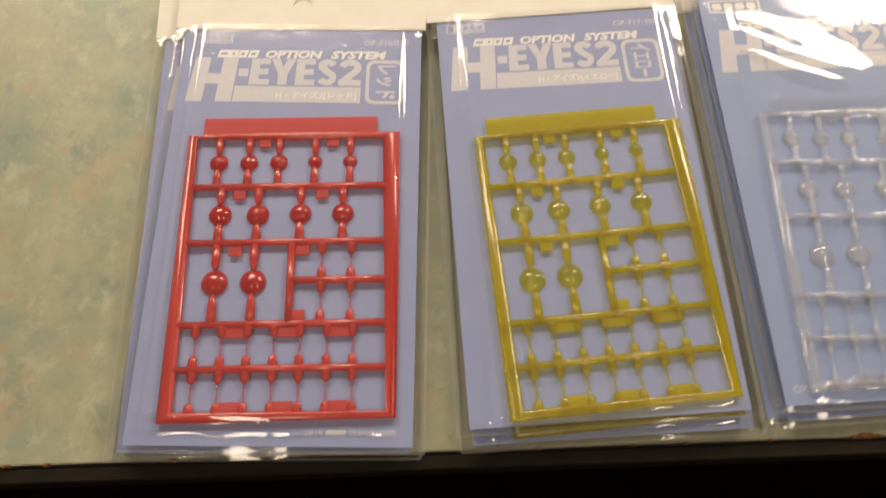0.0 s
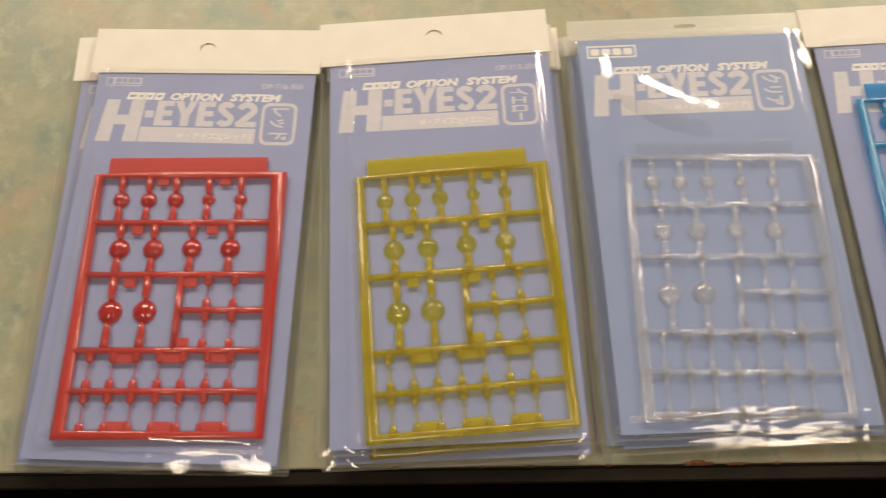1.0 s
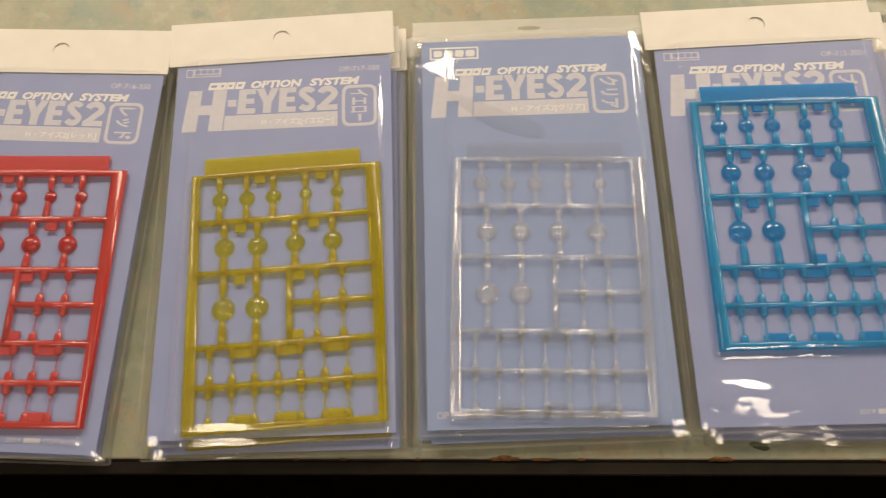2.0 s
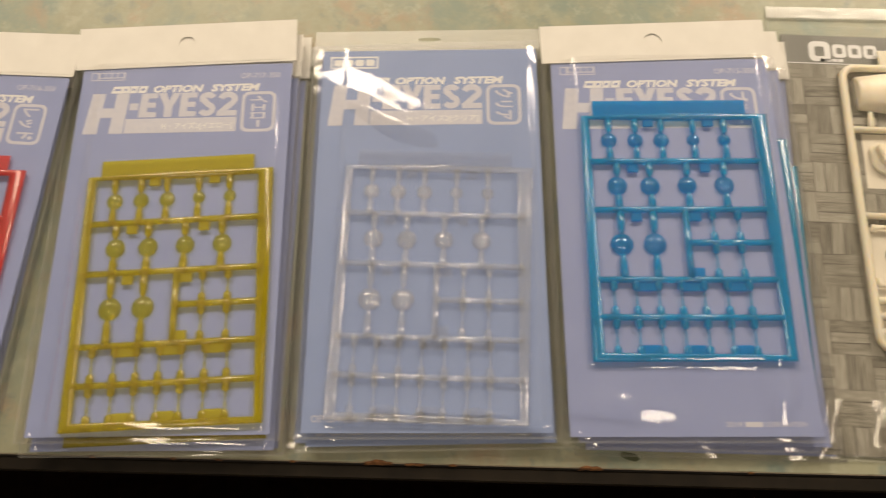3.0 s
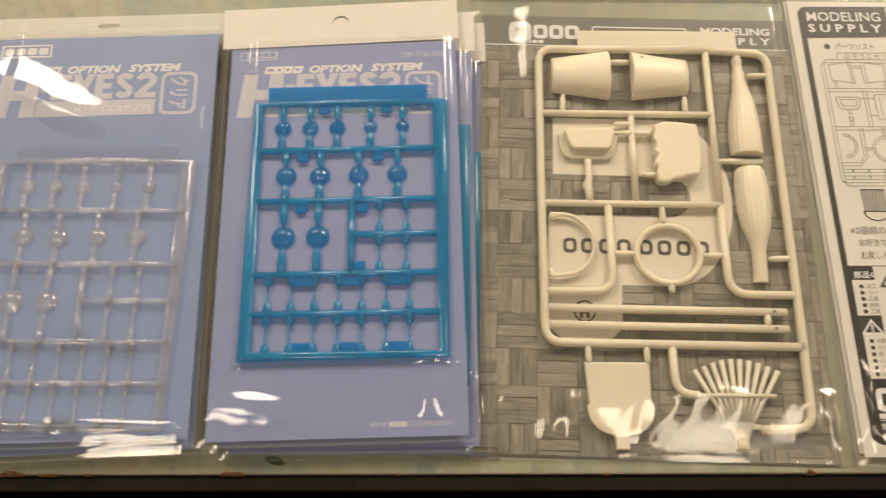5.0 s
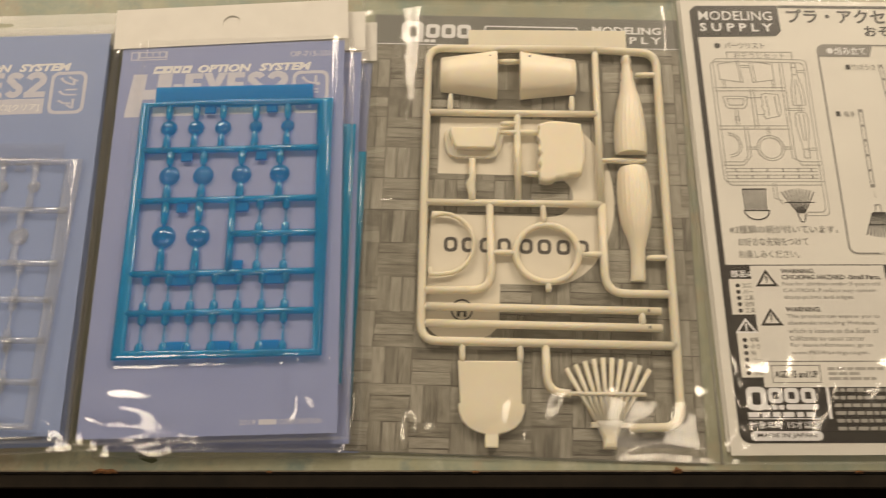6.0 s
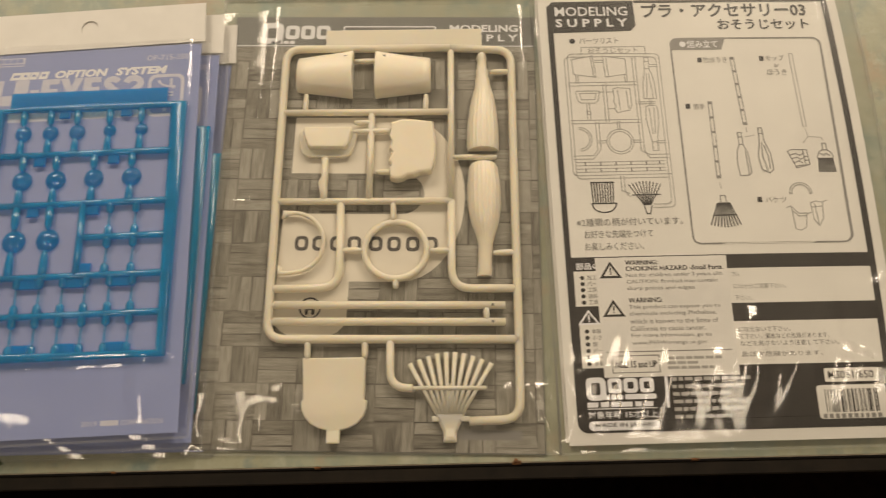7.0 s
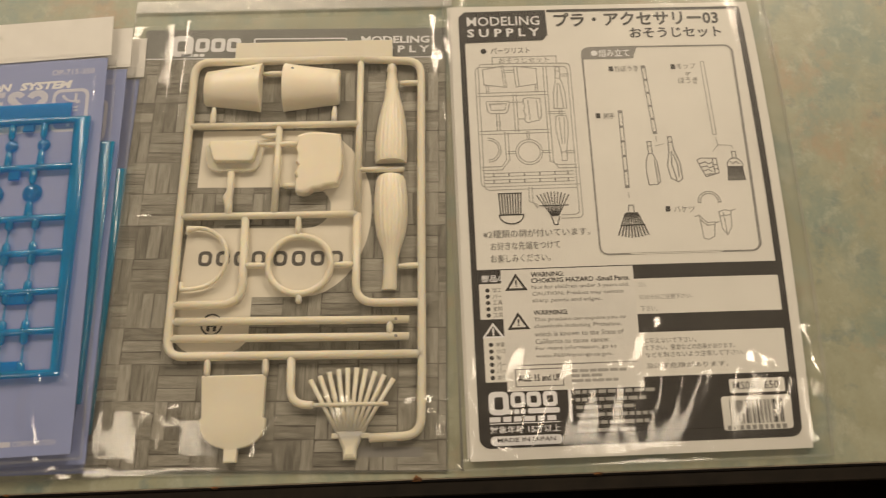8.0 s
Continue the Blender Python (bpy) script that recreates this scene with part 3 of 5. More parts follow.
def eye_package(color, x, y, turn, z, sprue_at, header_turn, label, seed, group, spots, ridges):
    """One bagged card with a sprue; x, y, z and turn lay the card's upper left corner."""
    body, thin, lens, tab, kana, code, hh = KINDS[color]
    old = color == "clear"
    wide, high = (86.4, 151.5) if old else (85.3, 146.8)
    pack = thing("model_part_package", pose(x * MM, y * MM, z * MM, 0, 0, turn), label, "package", group)
    top = 0.5
    card = flat("backing_card", [rect(0, 0, wide, high)], M_BLUE if old else M_LILAC, pack, 0.05, top - 0.05, "printed blue card")
    ink, z1, z2 = M_INK, top + 0.05, top + 0.10
    dy = 3.4 if old else 0.0
    if old:
        flat("logo_frame", [rect(3.2, 2.6, 22.6, 8.2), rect(3.9, 3.3, 21.9, 7.5)], M_WHITE_INK, card, z1)
        flat("logo_mark", [round_rect(4.6 + 4.3 * i, 4.0, 8.2 + 4.3 * i, 7.0, 0.9) for i in range(4)], M_WHITE_INK, card, z1)
        words("item_code", "OP-254-350", 3.2, 145.4, 19.5, 147.9, ink, card, z1, 0.01)
    else:
        flat("logo_frame", [rect(3.4, 2.6, 17.4, 6.3), rect(3.8, 3.0, 6.0, 5.9), rect(6.6, 5.3, 17.0, 5.9)], ink, card, z1)
        flat("logo_mark", [round_rect(7.0 + 2.5 * i, 3.0, 9.1 + 2.5 * i, 4.9, 0.5) for i in range(4)], M_LILAC, card, z2)
        words("item_code", f"OP-{code}-350", 64.6, 4.2, 80.8, 6.6, ink, card, z1, 0.012)
        words("year_mark", "2019", 53.0, 141.9, 58.4, 143.6, ink, card, z1, 0.01)
        bars("small_print", [(59.4, 141.9, 65.4, 143.6)], ink, card, z1)
        words("small_print", "CORPORATION", 66.2, 141.9, 80.0, 143.6, ink, card, z1, 0.01)
    for x0, x1 in ((12.6, 16.9), (16.6, 19.6), (19.8, 22.9), (23.4, 26.8)):
        flat("maker_word", [[(x0 + 0.8, 9.1 + dy), (x1 + 0.8, 9.1 + dy), (x1 - 0.2, 12.3 + dy), (x0 - 0.2, 12.3 + dy)], [(x0 + 1.3, 10.2 + dy), (x1 - 0.6, 10.2 + dy), (x1 - 0.9, 11.2 + dy), (x0 + 1.0, 11.2 + dy)]], M_WHITE_INK, card, z1)
    words("series_word", "OPTION", 29.6, 9.0 + dy, 50.0, 12.4 + dy, M_WHITE_INK, card, z1, 0.05, 0.2)
    words("series_word", "SYSTEM", 53.0, 9.0 + dy, 72.9, 12.4 + dy, M_WHITE_INK, card, z1, 0.05, 0.2)
    t, b = 12.4 + dy, 30.4 + dy
    flat("title_letter", [[(5.2, t), (10.5, t), (10.0, t + 6.6), (14.5, t + 6.6), (15.0, t), (20.3, t), (19.2, b), (13.6, b), (14.1, t + 10.8), (9.5, t + 10.8), (8.9, b), (3.2, b)]], ink, card, z1)
    flat("title_dash", [rect(20.8, t + 4.6, 24.2, t + 7.6)], ink, card, z1)
    u, v = t + 0.2, t + 11.0
    for e, low in ((25.2, 24.6), (41.2, 40.9)):
        flat("title_letter", [[(e, u), (e + 6.6, u), (e + 6.6, u + 2.3), (e + 3.0, u + 2.3), (e + 2.9, u + 4.2), (e + 6.1, u + 4.2), (e + 6.1, u + 6.5), (e + 2.9, u + 6.5), (e + 2.8, v - 2.3), (e + 6.6, v - 2.3), (e + 6.6, v), (low, v)]], ink, card, z1)
    flat("title_letter", [[(32.0, u), (35.2, u), (36.5, u + 3.6), (37.8, u), (41.0, u), (38.1, u + 6.4), (38.0, v), (34.8, v), (34.9, u + 6.4)]], ink, card, z1)
    flat("title_letter", [ribbon(arc(52.2, u + 3.1, 2.3, 1.9, -20, -180, 8) + arc(52.0, u + 7.6, 2.3, 2.0, -75, 160, 9), 2.5)], ink, card, z1)
    flat("title_number", [ribbon(arc(60.2, u + 3.4, 2.8, 2.2, -170, 40, 10) + [(59.4, v - 3.2), (57.6, v - 1.2)], 2.6)], ink, card, z1)
    flat("title_number", [rect(56.2, v - 2.4, 64.2, v)], ink, card, z1 + 0.02)
    flat("title_bar", [[(20.0, t + 11.6), (64.3, t + 11.6), (64.3, b), (19.6, b)]], ink, card, z1)
    words("title_subtitle", f"H・アイズ2[{kana}]", 34.6, t + 13.6, 62.8, b - 1.0, M_WHITE_INK, card, z2, 0.02)
    flat("color_frame", [round_rect(65.9, t + 0.4, 79.7, b + 0.4, 3.0), round_rect(67.2, t + 1.7, 78.4, b - 0.9, 2.1)], ink, card, z1)
    words("color_word", kana, 69.3, t + 2.4, 76.6, b - 1.7, ink, card, z1, 0.03, turned=-90)

    sx, sy, st = sprue_at
    d = Vector((sx - x, sy - y))
    a = radians(turn)
    build_sprue(pack, d.x * math.cos(a) + d.y * math.sin(a), -(-d.x * math.sin(a) + d.y * math.cos(a)), st - turn, top + 0.15, body, thin, lens, tab)
    lx = d.x * math.cos(a) + d.y * math.sin(a)
    ly = -(-d.x * math.sin(a) + d.y * math.cos(a))

    bx0, bx1, by0, by1 = -3.6, wide + 3.4, -1.0, high + 1.6
    part("bag_front", film_sheet(bx0, by0, bx1, by1, (lx - 0.5, ly - 5.5, lx + 70.5, ly + 96.0), 3.2, seed, slack=0.7, spots=spots, ridges=ridges, lead=0.03), M_FILM, pack, "clear glossy plastic film", True)
    bm = bmesh.new()
    for q in (rect(bx0 - 0.4, by0, bx0 + 0.5, by1), rect(bx1 - 0.5, by0, bx1 + 0.4, by1), rect(bx0, by1 - 0.3, bx1, by1 + 0.5)):
        box(bm, q[0][0], q[0][1], q[2][0], q[2][1], 0.0, 0.28)
    part("bag_seam", bm, M_SEAL, pack, "clear film seam")
    if old:
        flap = flat("bag_flap", [rect(bx0, -9.5, bx1, -0.2), circle(wide / 2, -5.2, 4.6, 20, 0.9)], M_FLAP, pack, 0.3, 0.12, "clear bag top with a hanging slot")
        flat("fold_line", [rect(bx0, -1.2, bx1, -0.6)], M_SEAL, flap, 0.55)
    else:
        hw = 90.4
        header = flat("header_card", [rect(-hw / 2, -hh, hw / 2, 0), circle(0, -hh * 0.52, 3.4)], M_HEADER, pack, 0.0, 0.35, "white folded paper header")
        header.location = P(wide / 2 - 1.0, 0.2, 0.55)
        header.rotation_euler = (radians(1.2), 0, radians(header_turn))
        flat("header_back", [rect(-hw / 2 + 0.3, -hh + 0.3, hw / 2 - 0.3, -0.4)], M_HEADER, header, -0.3, 0.2)
        flat("fold_edge", [rect(-hw / 2, -1.4, hw / 2, -1.05)], M_PAPER, header, 0.42)
        bm = bmesh.new()
        serration(bm, -hw / 2, hw / 2, -0.4, 0.1)
        part("seal_ribs", bm, M_SEAL, header)
    return pack


PITCH = 3.3


def stack(color, tops, lowers, label, seed, spots=(), slips=((0, 0), (0, 0)), ridges=()):
    """A pile of alike packages; in the lower ones the sprue has slipped a little inside its bag."""
    group = f"{color} eye-lens packages"
    lead = eye_package(color, *tops, label, seed, group, spots, ridges)
    for i, (x, y, turn) in enumerate(lowers):
        low = copy_thing(lead, pose(x * MM, y * MM, (tops[3] - PITCH * (i + 1)) * MM, 0, 0, turn))
        for child in low.children:
            if child.name.startswith("sprue"):
                child.location += P(*slips[i])


stack("red", (-84.3, 150.8, -2.4, 6.8, (-78.8, 106.2, -0.7), 0.6), [(-92.6, 149.2, -0.3), (-88.0, 148.6, -1.5)],
      "bagged blue card with a translucent red plastic sprue and white header", 1, ridges=[(-2, 137, 54, 138, 1.0, 3.0)])
stack("yellow", (6.4, 151.9, 2.1, 6.8, (17.8, 103.0, 4.1), 1.4), [(8.4, 147.5, 1.7), (11.0, 149.6, 0.9)],
      "bagged blue card with a translucent yellow plastic sprue and white header", 2, ridges=[(0, 140.5, 58, 141.5, 1.0, 3.0)])
stack("clear", (104.0, 160.4, 1.4, 6.8, (116.9, 109.8, -0.7), 0.0), [(103.0, 156.0, 2.3), (101.0, 157.5, 1.2)],
      "bagged pale blue card with a colourless clear plastic sprue", 3, ridges=[(-8, 10, 54, 42, 1.4, 7.0), (-4, 142.5, 84, 143.5, 1.0, 3.0)])
stack("blue", (196.2, 156.6, 1.4, 6.8, (207.3, 131.9, 1.0), 1.2), [(202.4, 155.0, 0.3), (206.6, 153.0, -0.2)],
      "bagged blue card with a translucent aqua blue sprue and white header", 4, [(73, 131, 9, 14, 3.6, 0.02)], ((2.6, 6.0), (2.6, 13.0)), [(-10, 134, 40, 138, 2.3, 4.6)])


# ---- ivory cleaning-tool package ----
def weave_print(parent, x0, y0, x1, y1, z, first_x=7.4, first_y=20.2, wide=13.65, high=12.57):
    """Basket weave of printed wood strips, three to a square, lying over a dark ground."""
    bms = [bmesh.new(), bmesh.new()]
    rng = random.Random(5)
    for j in range(13):
        for i in range(10):
            a, b = first_x + (i - 1) * wide, first_y + (j - 1) * high
            upright = (i + j) % 2
            cuts = [0, 1 / 3 + rng.uniform(-0.03, 0.03), 2 / 3 + rng.uniform(-0.03, 0.03), 1]
            for p, r in zip(cuts, cuts[1:]):
                if upright:
                    q = [a + p * wide + 0.15, b + 0.1, a + r * wide - 0.15, b + high - 0.1]
                else:
                    q = [a + 0.1, b + p * high + 0.15, a + wide - 0.1, b + r * high - 0.15]
                if min(q[2], x1) - max(q[0], x0) < 0.6 or min(q[3], y1) - max(q[1], y0) < 0.6:
                    continue
                w = [rng.uniform(-0.22, 0.22) for _ in range(8)]
                spots = ((q[0] + w[0], q[1] + w[1]), (q[2] + w[2], q[1] + w[3]), (q[2] + w[4], q[3] + w[5]), (q[0] + w[6], q[3] + w[7]))
                bm = bms[upright]
                bm.faces.new([bm.verts.new(P(min(max(x, x0), x1), min(max(y, y0), y1), z)) for x, y in spots])
    for bm, mat in zip(bms, M_WEAVE):
        part("printed_weave", bm, mat, parent, "printed grey wooden basket weave")


def plate(bm, outline, z0, z1, c):
    """A flat-topped solid over an outline, its upper rim rounded by c."""
    n = len(outline)
    cx, cy = sum(p[0] for p in outline) / n, sum(p[1] for p in outline) / n
    prev = [bm.verts.new(P(x, y, z0)) for x, y in outline]
    bm.faces.new(prev)
    for inset, z in ((0, z1 - c), (0.3 * c, z1 - 0.3 * c), (c, z1)):
        ring = []
        for x, y in outline:
            k = 1 - inset / max(1e-6, math.hypot(x - cx, y - cy))
            ring.append(bm.verts.new(P(cx + (x - cx) * k, cy + (y - cy) * k, z)))
        for i in range(n):
            bm.faces.new((prev[i], prev[(i + 1) % n], ring[(i + 1) % n], ring[i]))
        prev = ring
    bm.faces.new(prev)
    return bm


def shell(bm, outline, depth, z, steps=6):
    """A pillow-like solid over an outline: rim at z, swelling to z + depth."""
    cx = sum(p[0] for p in outline) / len(outline)
    cy = sum(p[1] for p in outline) / len(outline)
    prev = [bm.verts.new(P(x, y, z)) for x, y in outline]
    bm.faces.new(prev)
    for k in range(1, steps + 1):
        a = math.pi / 2 * k / (steps + 1)
        s = math.cos(a) ** 0.6
        ring = [bm.verts.new(P(cx + (x - cx) * s, cy + (y - cy) * s, z + depth * math.sin(a))) for x, y in outline]
        n = len(ring)
        for i in range(n):
            bm.faces.new((prev[i], prev[(i + 1) % n], ring[(i + 1) % n], ring[i]))
        prev = ring
    bm.faces.new(prev)
    return bm


def capped(bm, rings):
    """Skins the rings and closes both ends with faces of their own, so that the rims stay crisp."""
    for a, b in zip(rings, rings[1:]):
        for k in range(len(a) - 1):
            bm.faces.new((a[k], a[k + 1], b[k + 1], b[k]))
    for end in (rings[0], rings[-1]):
        bm.faces.new([bm.verts.new(v.co) for v in end])
    return bm


def half_tube(bm, sections, z, sides=22):
    """A half cone lying on its cut: sections of (x, y0, y1, height)."""
    return capped(bm, [[bm.verts.new(P(x, (y0 + y1) / 2 - math.cos(math.pi * k / sides) * (y1 - y0) / 2, z + math.sin(math.pi * k / sides) * h)) for k in range(sides + 1)] for x, y0, y1, h in sections])


tools = thing("model_part_package", pose(0.314, 0.1558, 0.0002, 0, 0, -1.09), "bagged ivory plastic broom and bucket sprue on grey wood-print card", "package")
tool_card = flat("backing_card", [rect(0, 0, 119.5, 168.5)], M_SLATE, tools, 0.05, 0.45, "grey printed card")
tool_card.location = P(-22.0, -18.6, 0)
tool_card.rotation_euler.z = radians(-0.9)
flat("weave_ground", [rect(0.2, 13.7, 119.3, 168.3)], M_GAP_INK, tool_card, 0.52)
weave_print(tool_card, 0.3, 13.8, 119.2, 168.2, 0.57)
flat("head_line", [rect(0.8, 13.1, 118.8, 13.5)], M_WHITE_INK, tool_card, 0.6)
# white pictograph under the sprue
arc_out = [(47 + 23.5 * math.sin(math.radians(a)), 58.6 - 32.4 * math.cos(math.radians(a))) for a in range(0, 181, 10)]
arc_in = [(47 + 8.5 * math.sin(math.radians(a)), 57.3 - 8.0 * math.cos(math.radians(a))) for a in range(180, -1, -15)]
mark = [(5.7, 26.2)] + arc_out + [(29.2, 91.0)] + [(29.0, 104)] + [(16 + 13.2 * math.cos(math.radians(a)), 104 + 8 * math.sin(math.radians(a))) for a in range(10, 171, 16)] + [(2.6, 104), (3.8, 65.3)] + arc_in + [(5.6, 49.3)]
flat("white_mark", [[(x + 21.8, y + 18.8) for x, y in mark]], M_CREAM, tool_card, 0.6)
M_MARK = material("dark_grey_print", (0.09, 0.08, 0.07), 0.5)
for x in (30.6, 37.0, 43.4, 49.8, 57.6, 64.2, 71.0, 77.6):
    flat("mark_letter", hollow(x, 92.8, x + 4.9, 98.4, 1.25, 1.8), M_MARK, tool_card, 0.65)
flat("mark_ring", [circle(37.7, 119.6, 3.9), circle(37.7, 119.6, 3.3)], M_BLACK, tool_card, 0.65)
flat("mark_ring_fill", [rect(36.0, 118.2, 39.4, 122.0), rect(37.1, 120.4, 38.3, 122.0)], M_BLACK, tool_card, 0.65)
flat("logo_mark", hollow(10.8, 2.8, 19.6, 12.4, 2.5, 2.6), M_WHITE_INK, tool_card, 0.6)
for x in (20.4, 26.6, 32.8):
    flat("logo_mark", hollow(x, 4.0, x + 5.6, 10.3, 1.7, 1.6), M_WHITE_INK, tool_card, 0.6)
flat("logo_mark", [round_rect(15.2 + 2.4 * i, 11.0, 17.2 + 2.4 * i, 12.4, 0.4) for i in range(4)], M_WHITE_INK, tool_card, 0.6)
flat("head_frame", [round_rect(43.5, 4.2, 80.5, 11.2, 0.8), round_rect(44.1, 4.8, 79.9, 10.6, 0.6)], M_WHITE_INK, tool_card, 0.6)
words("head_word", "MODELING", 86.0, 3.6, 113.0, 6.9, M_WHITE_INK, tool_card, 0.6, 0.03)
words("head_word", "S U P P L Y", 86.0, 8.0, 113.0, 11.2, M_WHITE_INK, tool_card, 0.6, 0.03)
bars("small_print", [(89.4, 160.8, 111.6, 164.0)], M_GREY, tool_card, 0.6)

ZR = 2.3
bm = bmesh.new()
rod(bm, bend([(64.0, -1.9), (-0.2, -2.1), (-0.4, 56), (-0.3, 112.9), (87.2, 113.4)], 6), 3.1, 2.9, ZR)
rod(bm, bend([(64.0, -1.9), (87.6, -0.5), (87.2, 60), (87.0, 113.4), (86.6, 140.3), (69.5, 140.9)], 6), 3.1, 2.9, ZR)
ivory = part("sprue", bm, M_IVORY, tools, "ivory plastic sprue frame", True)


def ivory_bit(name, path, width, height=2.6, z=ZR, radius=0.0, label=""):
    bm = bmesh.new()
    rod(bm, bend(path, radius) if radius else path, width, height, z, 8)
    return part(name, bm, M_IVORY, ivory, label, True)


flat("name_tab", [rect(15.2, -10.2, 76.4, -1.6)], M_IVORY, ivory, 1.6, 1.2)
for path in ([(0, 25.7), (64, 25.9)], [(0, 62.0), (64, 62.2)], [(33.9, 25.7), (33.8, 62.0)], [(64.2, -1.9), (64, 62.2)]):
    ivory_bit("crossbar", path, 2.6, 2.5, ZR - (0.0 if path[0][0] == 0 else 0.22))
ivory_bit("runner", [(64.0, 62), (64.0, 95.2), (87.4, 95.3)], 3.0, 2.7, ZR - 0.14, 7)
ivory_bit("runner", [(23.5, 62), (24.2, 94.6), (0, 95.0)], 2.9, 2.6, ZR - 0.18, 7)
ivory_bit("runner", [(42.6, 113), (42.8, 129.9), (50.5, 129.9)], 2.9, 2.7, ZR, 6)
for path in ([(8.6, 18.0), (8.4, 25.7)], [(54.6, 18.6), (54.4, 25.7)], [(42.7, 62), (43.0, 70.0)], [(14.0, 113), (14.2, 120)], [(33.8, 113), (34.0, 120)], [(79.4, 8.9), (87.4, 9.0)],
             [(64.0, 44.8), (81.0, 44.9)], [(79.0, 82.2), (87.2, 82.0)], [(26.4, 3.6), (36, 3.6)], [(27.5, 30.2), (33.9, 30.2)], [(27.5, 33.8), (43, 33.8)], [(36.2, 50.6), (43, 50.6)],
             [(24, 80.9), (32.0, 80.9)], [(56.2, 81.2), (64.0, 81.2)], [(44.0, 91.5), (44.2, 95.0)], [(0, 101), (3, 101)], [(0, 106.9), (3, 106.9)]):
    (ax, ay), (bx, by) = path
    third_a, third_b = (ax + (bx - ax) * 0.35, ay + (by - ay) * 0.35), (ax + (bx - ax) * 0.7, ay + (by - ay) * 0.7)
    ivory_bit("gate", [path[0], third_a, third_b, path[1]], [1.5, 2.3, 2.3, 1.7], 2.0)


def ivory_solid(name, build, label="", smooth=True):
    bm = bmesh.new()
    build(bm)
    return part(name, bm, M_IVORY, ivory, label, smooth)


ivory_solid("bucket_half", lambda b: half_tube(b, [(4.6, 2.4, 16.0, 3.6), (5.0, 1.8, 16.6, 4.4), (9, 1.3, 17.0, 4.9), (15, 0.4, 17.8, 5.5), (24.6, -0.9, 19.2, 6.3), (25.6, -1.1, 19.5, 6.5), (26.3, -1.1, 19.5, 6.5)], 1.2), "half of a small bucket")
ivory_solid("bucket_half", lambda b: half_tube(b, [(35.0, -0.9, 19.6, 6.5), (35.7, -0.9, 19.6, 6.5), (36.7, -0.7, 19.3, 6.3), (46, 0.9, 18.2, 5.5), (53, 1.8, 17.4, 4.8), (56.0, 2.2, 17.0, 4.4), (56.4, 2.8, 16.4, 3.6)], 1.2), "half of a small bucket")
for x in (23.6, 38.6):
    piece("rivet_hole", ("rivet_hole", 1), lambda b: box(b, -0.5, -0.5, 0.5, 0.5, 0, 0.3, 0.1), M_GREY, ivory, x, 3.6, 6.0)

# dustpan, with a hollow tray
def dustpan(b):
    plate(b, [(6.6, 34.6), (7.4, 32.8), (27.8, 33.0), (28.8, 34.4), (27.4, 41.0), (26.2, 43.4), (24.0, 44.4), (10.8, 44.2), (8.4, 43.0), (7.2, 40.6)], 1.2, 2.4, 0.5)
    plate(b, [(8.8, 32.9), (26.6, 33.0), (26.9, 34.6), (25.6, 40.2), (24.4, 41.4), (11.6, 41.2), (10.2, 40.0), (8.5, 34.4)], 2.2, 5.0, 0.8)
ivory_solid("dustpan", dustpan, "small dustpan", False)
ivory_bit("dustpan_handle", [(17.0, 44.8), (17.2, 52.0), (16.4, 54.6), (17.0, 58.0), (17.2, 62.0)], [2.6, 2.6, 3.6, 3.0, 2.6], 2.4)


def scoop(b):
    r = random.Random(9)
    out = [(41.6 + r.uniform(-0.7, 0.7), 31.2 + k * 1.75) for k in range(13, -1, -1)]
    out += [(45.6, 29.8), (51, 30.0), (57.4, 31.0), (58.4, 38), (58.2, 46.4), (56.8, 51.0), (54.6, 51.6), (52.2, 51.8), (50.4, 52.8), (47.8, 53.0), (46.0, 54.2), (44.0, 54.6)]
    plate(b, out, 1.2, 5.2, 1.1)
ivory_solid("mop_head", scoop, "ragged mop head half", False)


def broom(profile, ribs):
    """A brush head: rounded body with lengthwise ribs."""
    def build(b):
        n = 44
        rings = []
        for y, x0, x1, h in profile:
            ring = []
            for s in range(n + 1):
                a = math.pi * s / n
                k = 1 + (0.09 if s % 4 < 2 else -0.07) * ribs * (h > 2.6)
                ring.append(b.verts.new(P((x0 + x1) / 2 - math.cos(a) * (x1 - x0) / 2 * (1 + (k - 1) * 0.3), y, 1.1 + math.sin(a) * h * k)))
            rings.append(ring)
        capped(b, rings)
    return build


ivory_solid("broom_half", broom([(0.6, 74.6, 77.8, 2.0), (2.6, 74.0, 78.4, 2.4), (3.4, 74.5, 78.0, 2.2), (7.0, 74.3, 78.2, 2.3), (7.6, 73.8, 78.7, 2.5), (11, 74.0, 78.6, 2.5), (11.6, 73.5, 79.1, 2.6), (15, 73.4, 79.4, 3.0), (18, 72.6, 80.4, 3.8), (24, 71.2, 81.4, 4.6), (32, 70.2, 82.0, 5.0), (40, 70.0, 82.0, 5.0), (42, 70.4, 81.7, 4.8)], 0.4), "half of a small broom")
ivory_solid("broom_half", broom([(47.6, 71.4, 80.6, 4.4), (49, 70.6, 81.4, 4.8), (56, 70.0, 82.2, 5.0), (64, 70.2, 82.2, 4.8), (70, 71.0, 81.4, 4.2), (75, 72.8, 79.8, 3.2), (79, 73.6, 78.8, 2.5), (86, 73.4, 78.4, 2.3), (89, 73.2, 78.4, 2.3), (90.6, 72.8, 78.2, 2.0)], 0.4), "half of a small broom")


def torus(cx, cy, r, ry, w):
    return lambda b: rod(b, [(cx + r * math.cos(2 * math.pi * i / 36), cy + ry * math.sin(2 * math.pi * i / 36)) for i in range(37)], w, w * 0.9, ZR, 8, False)


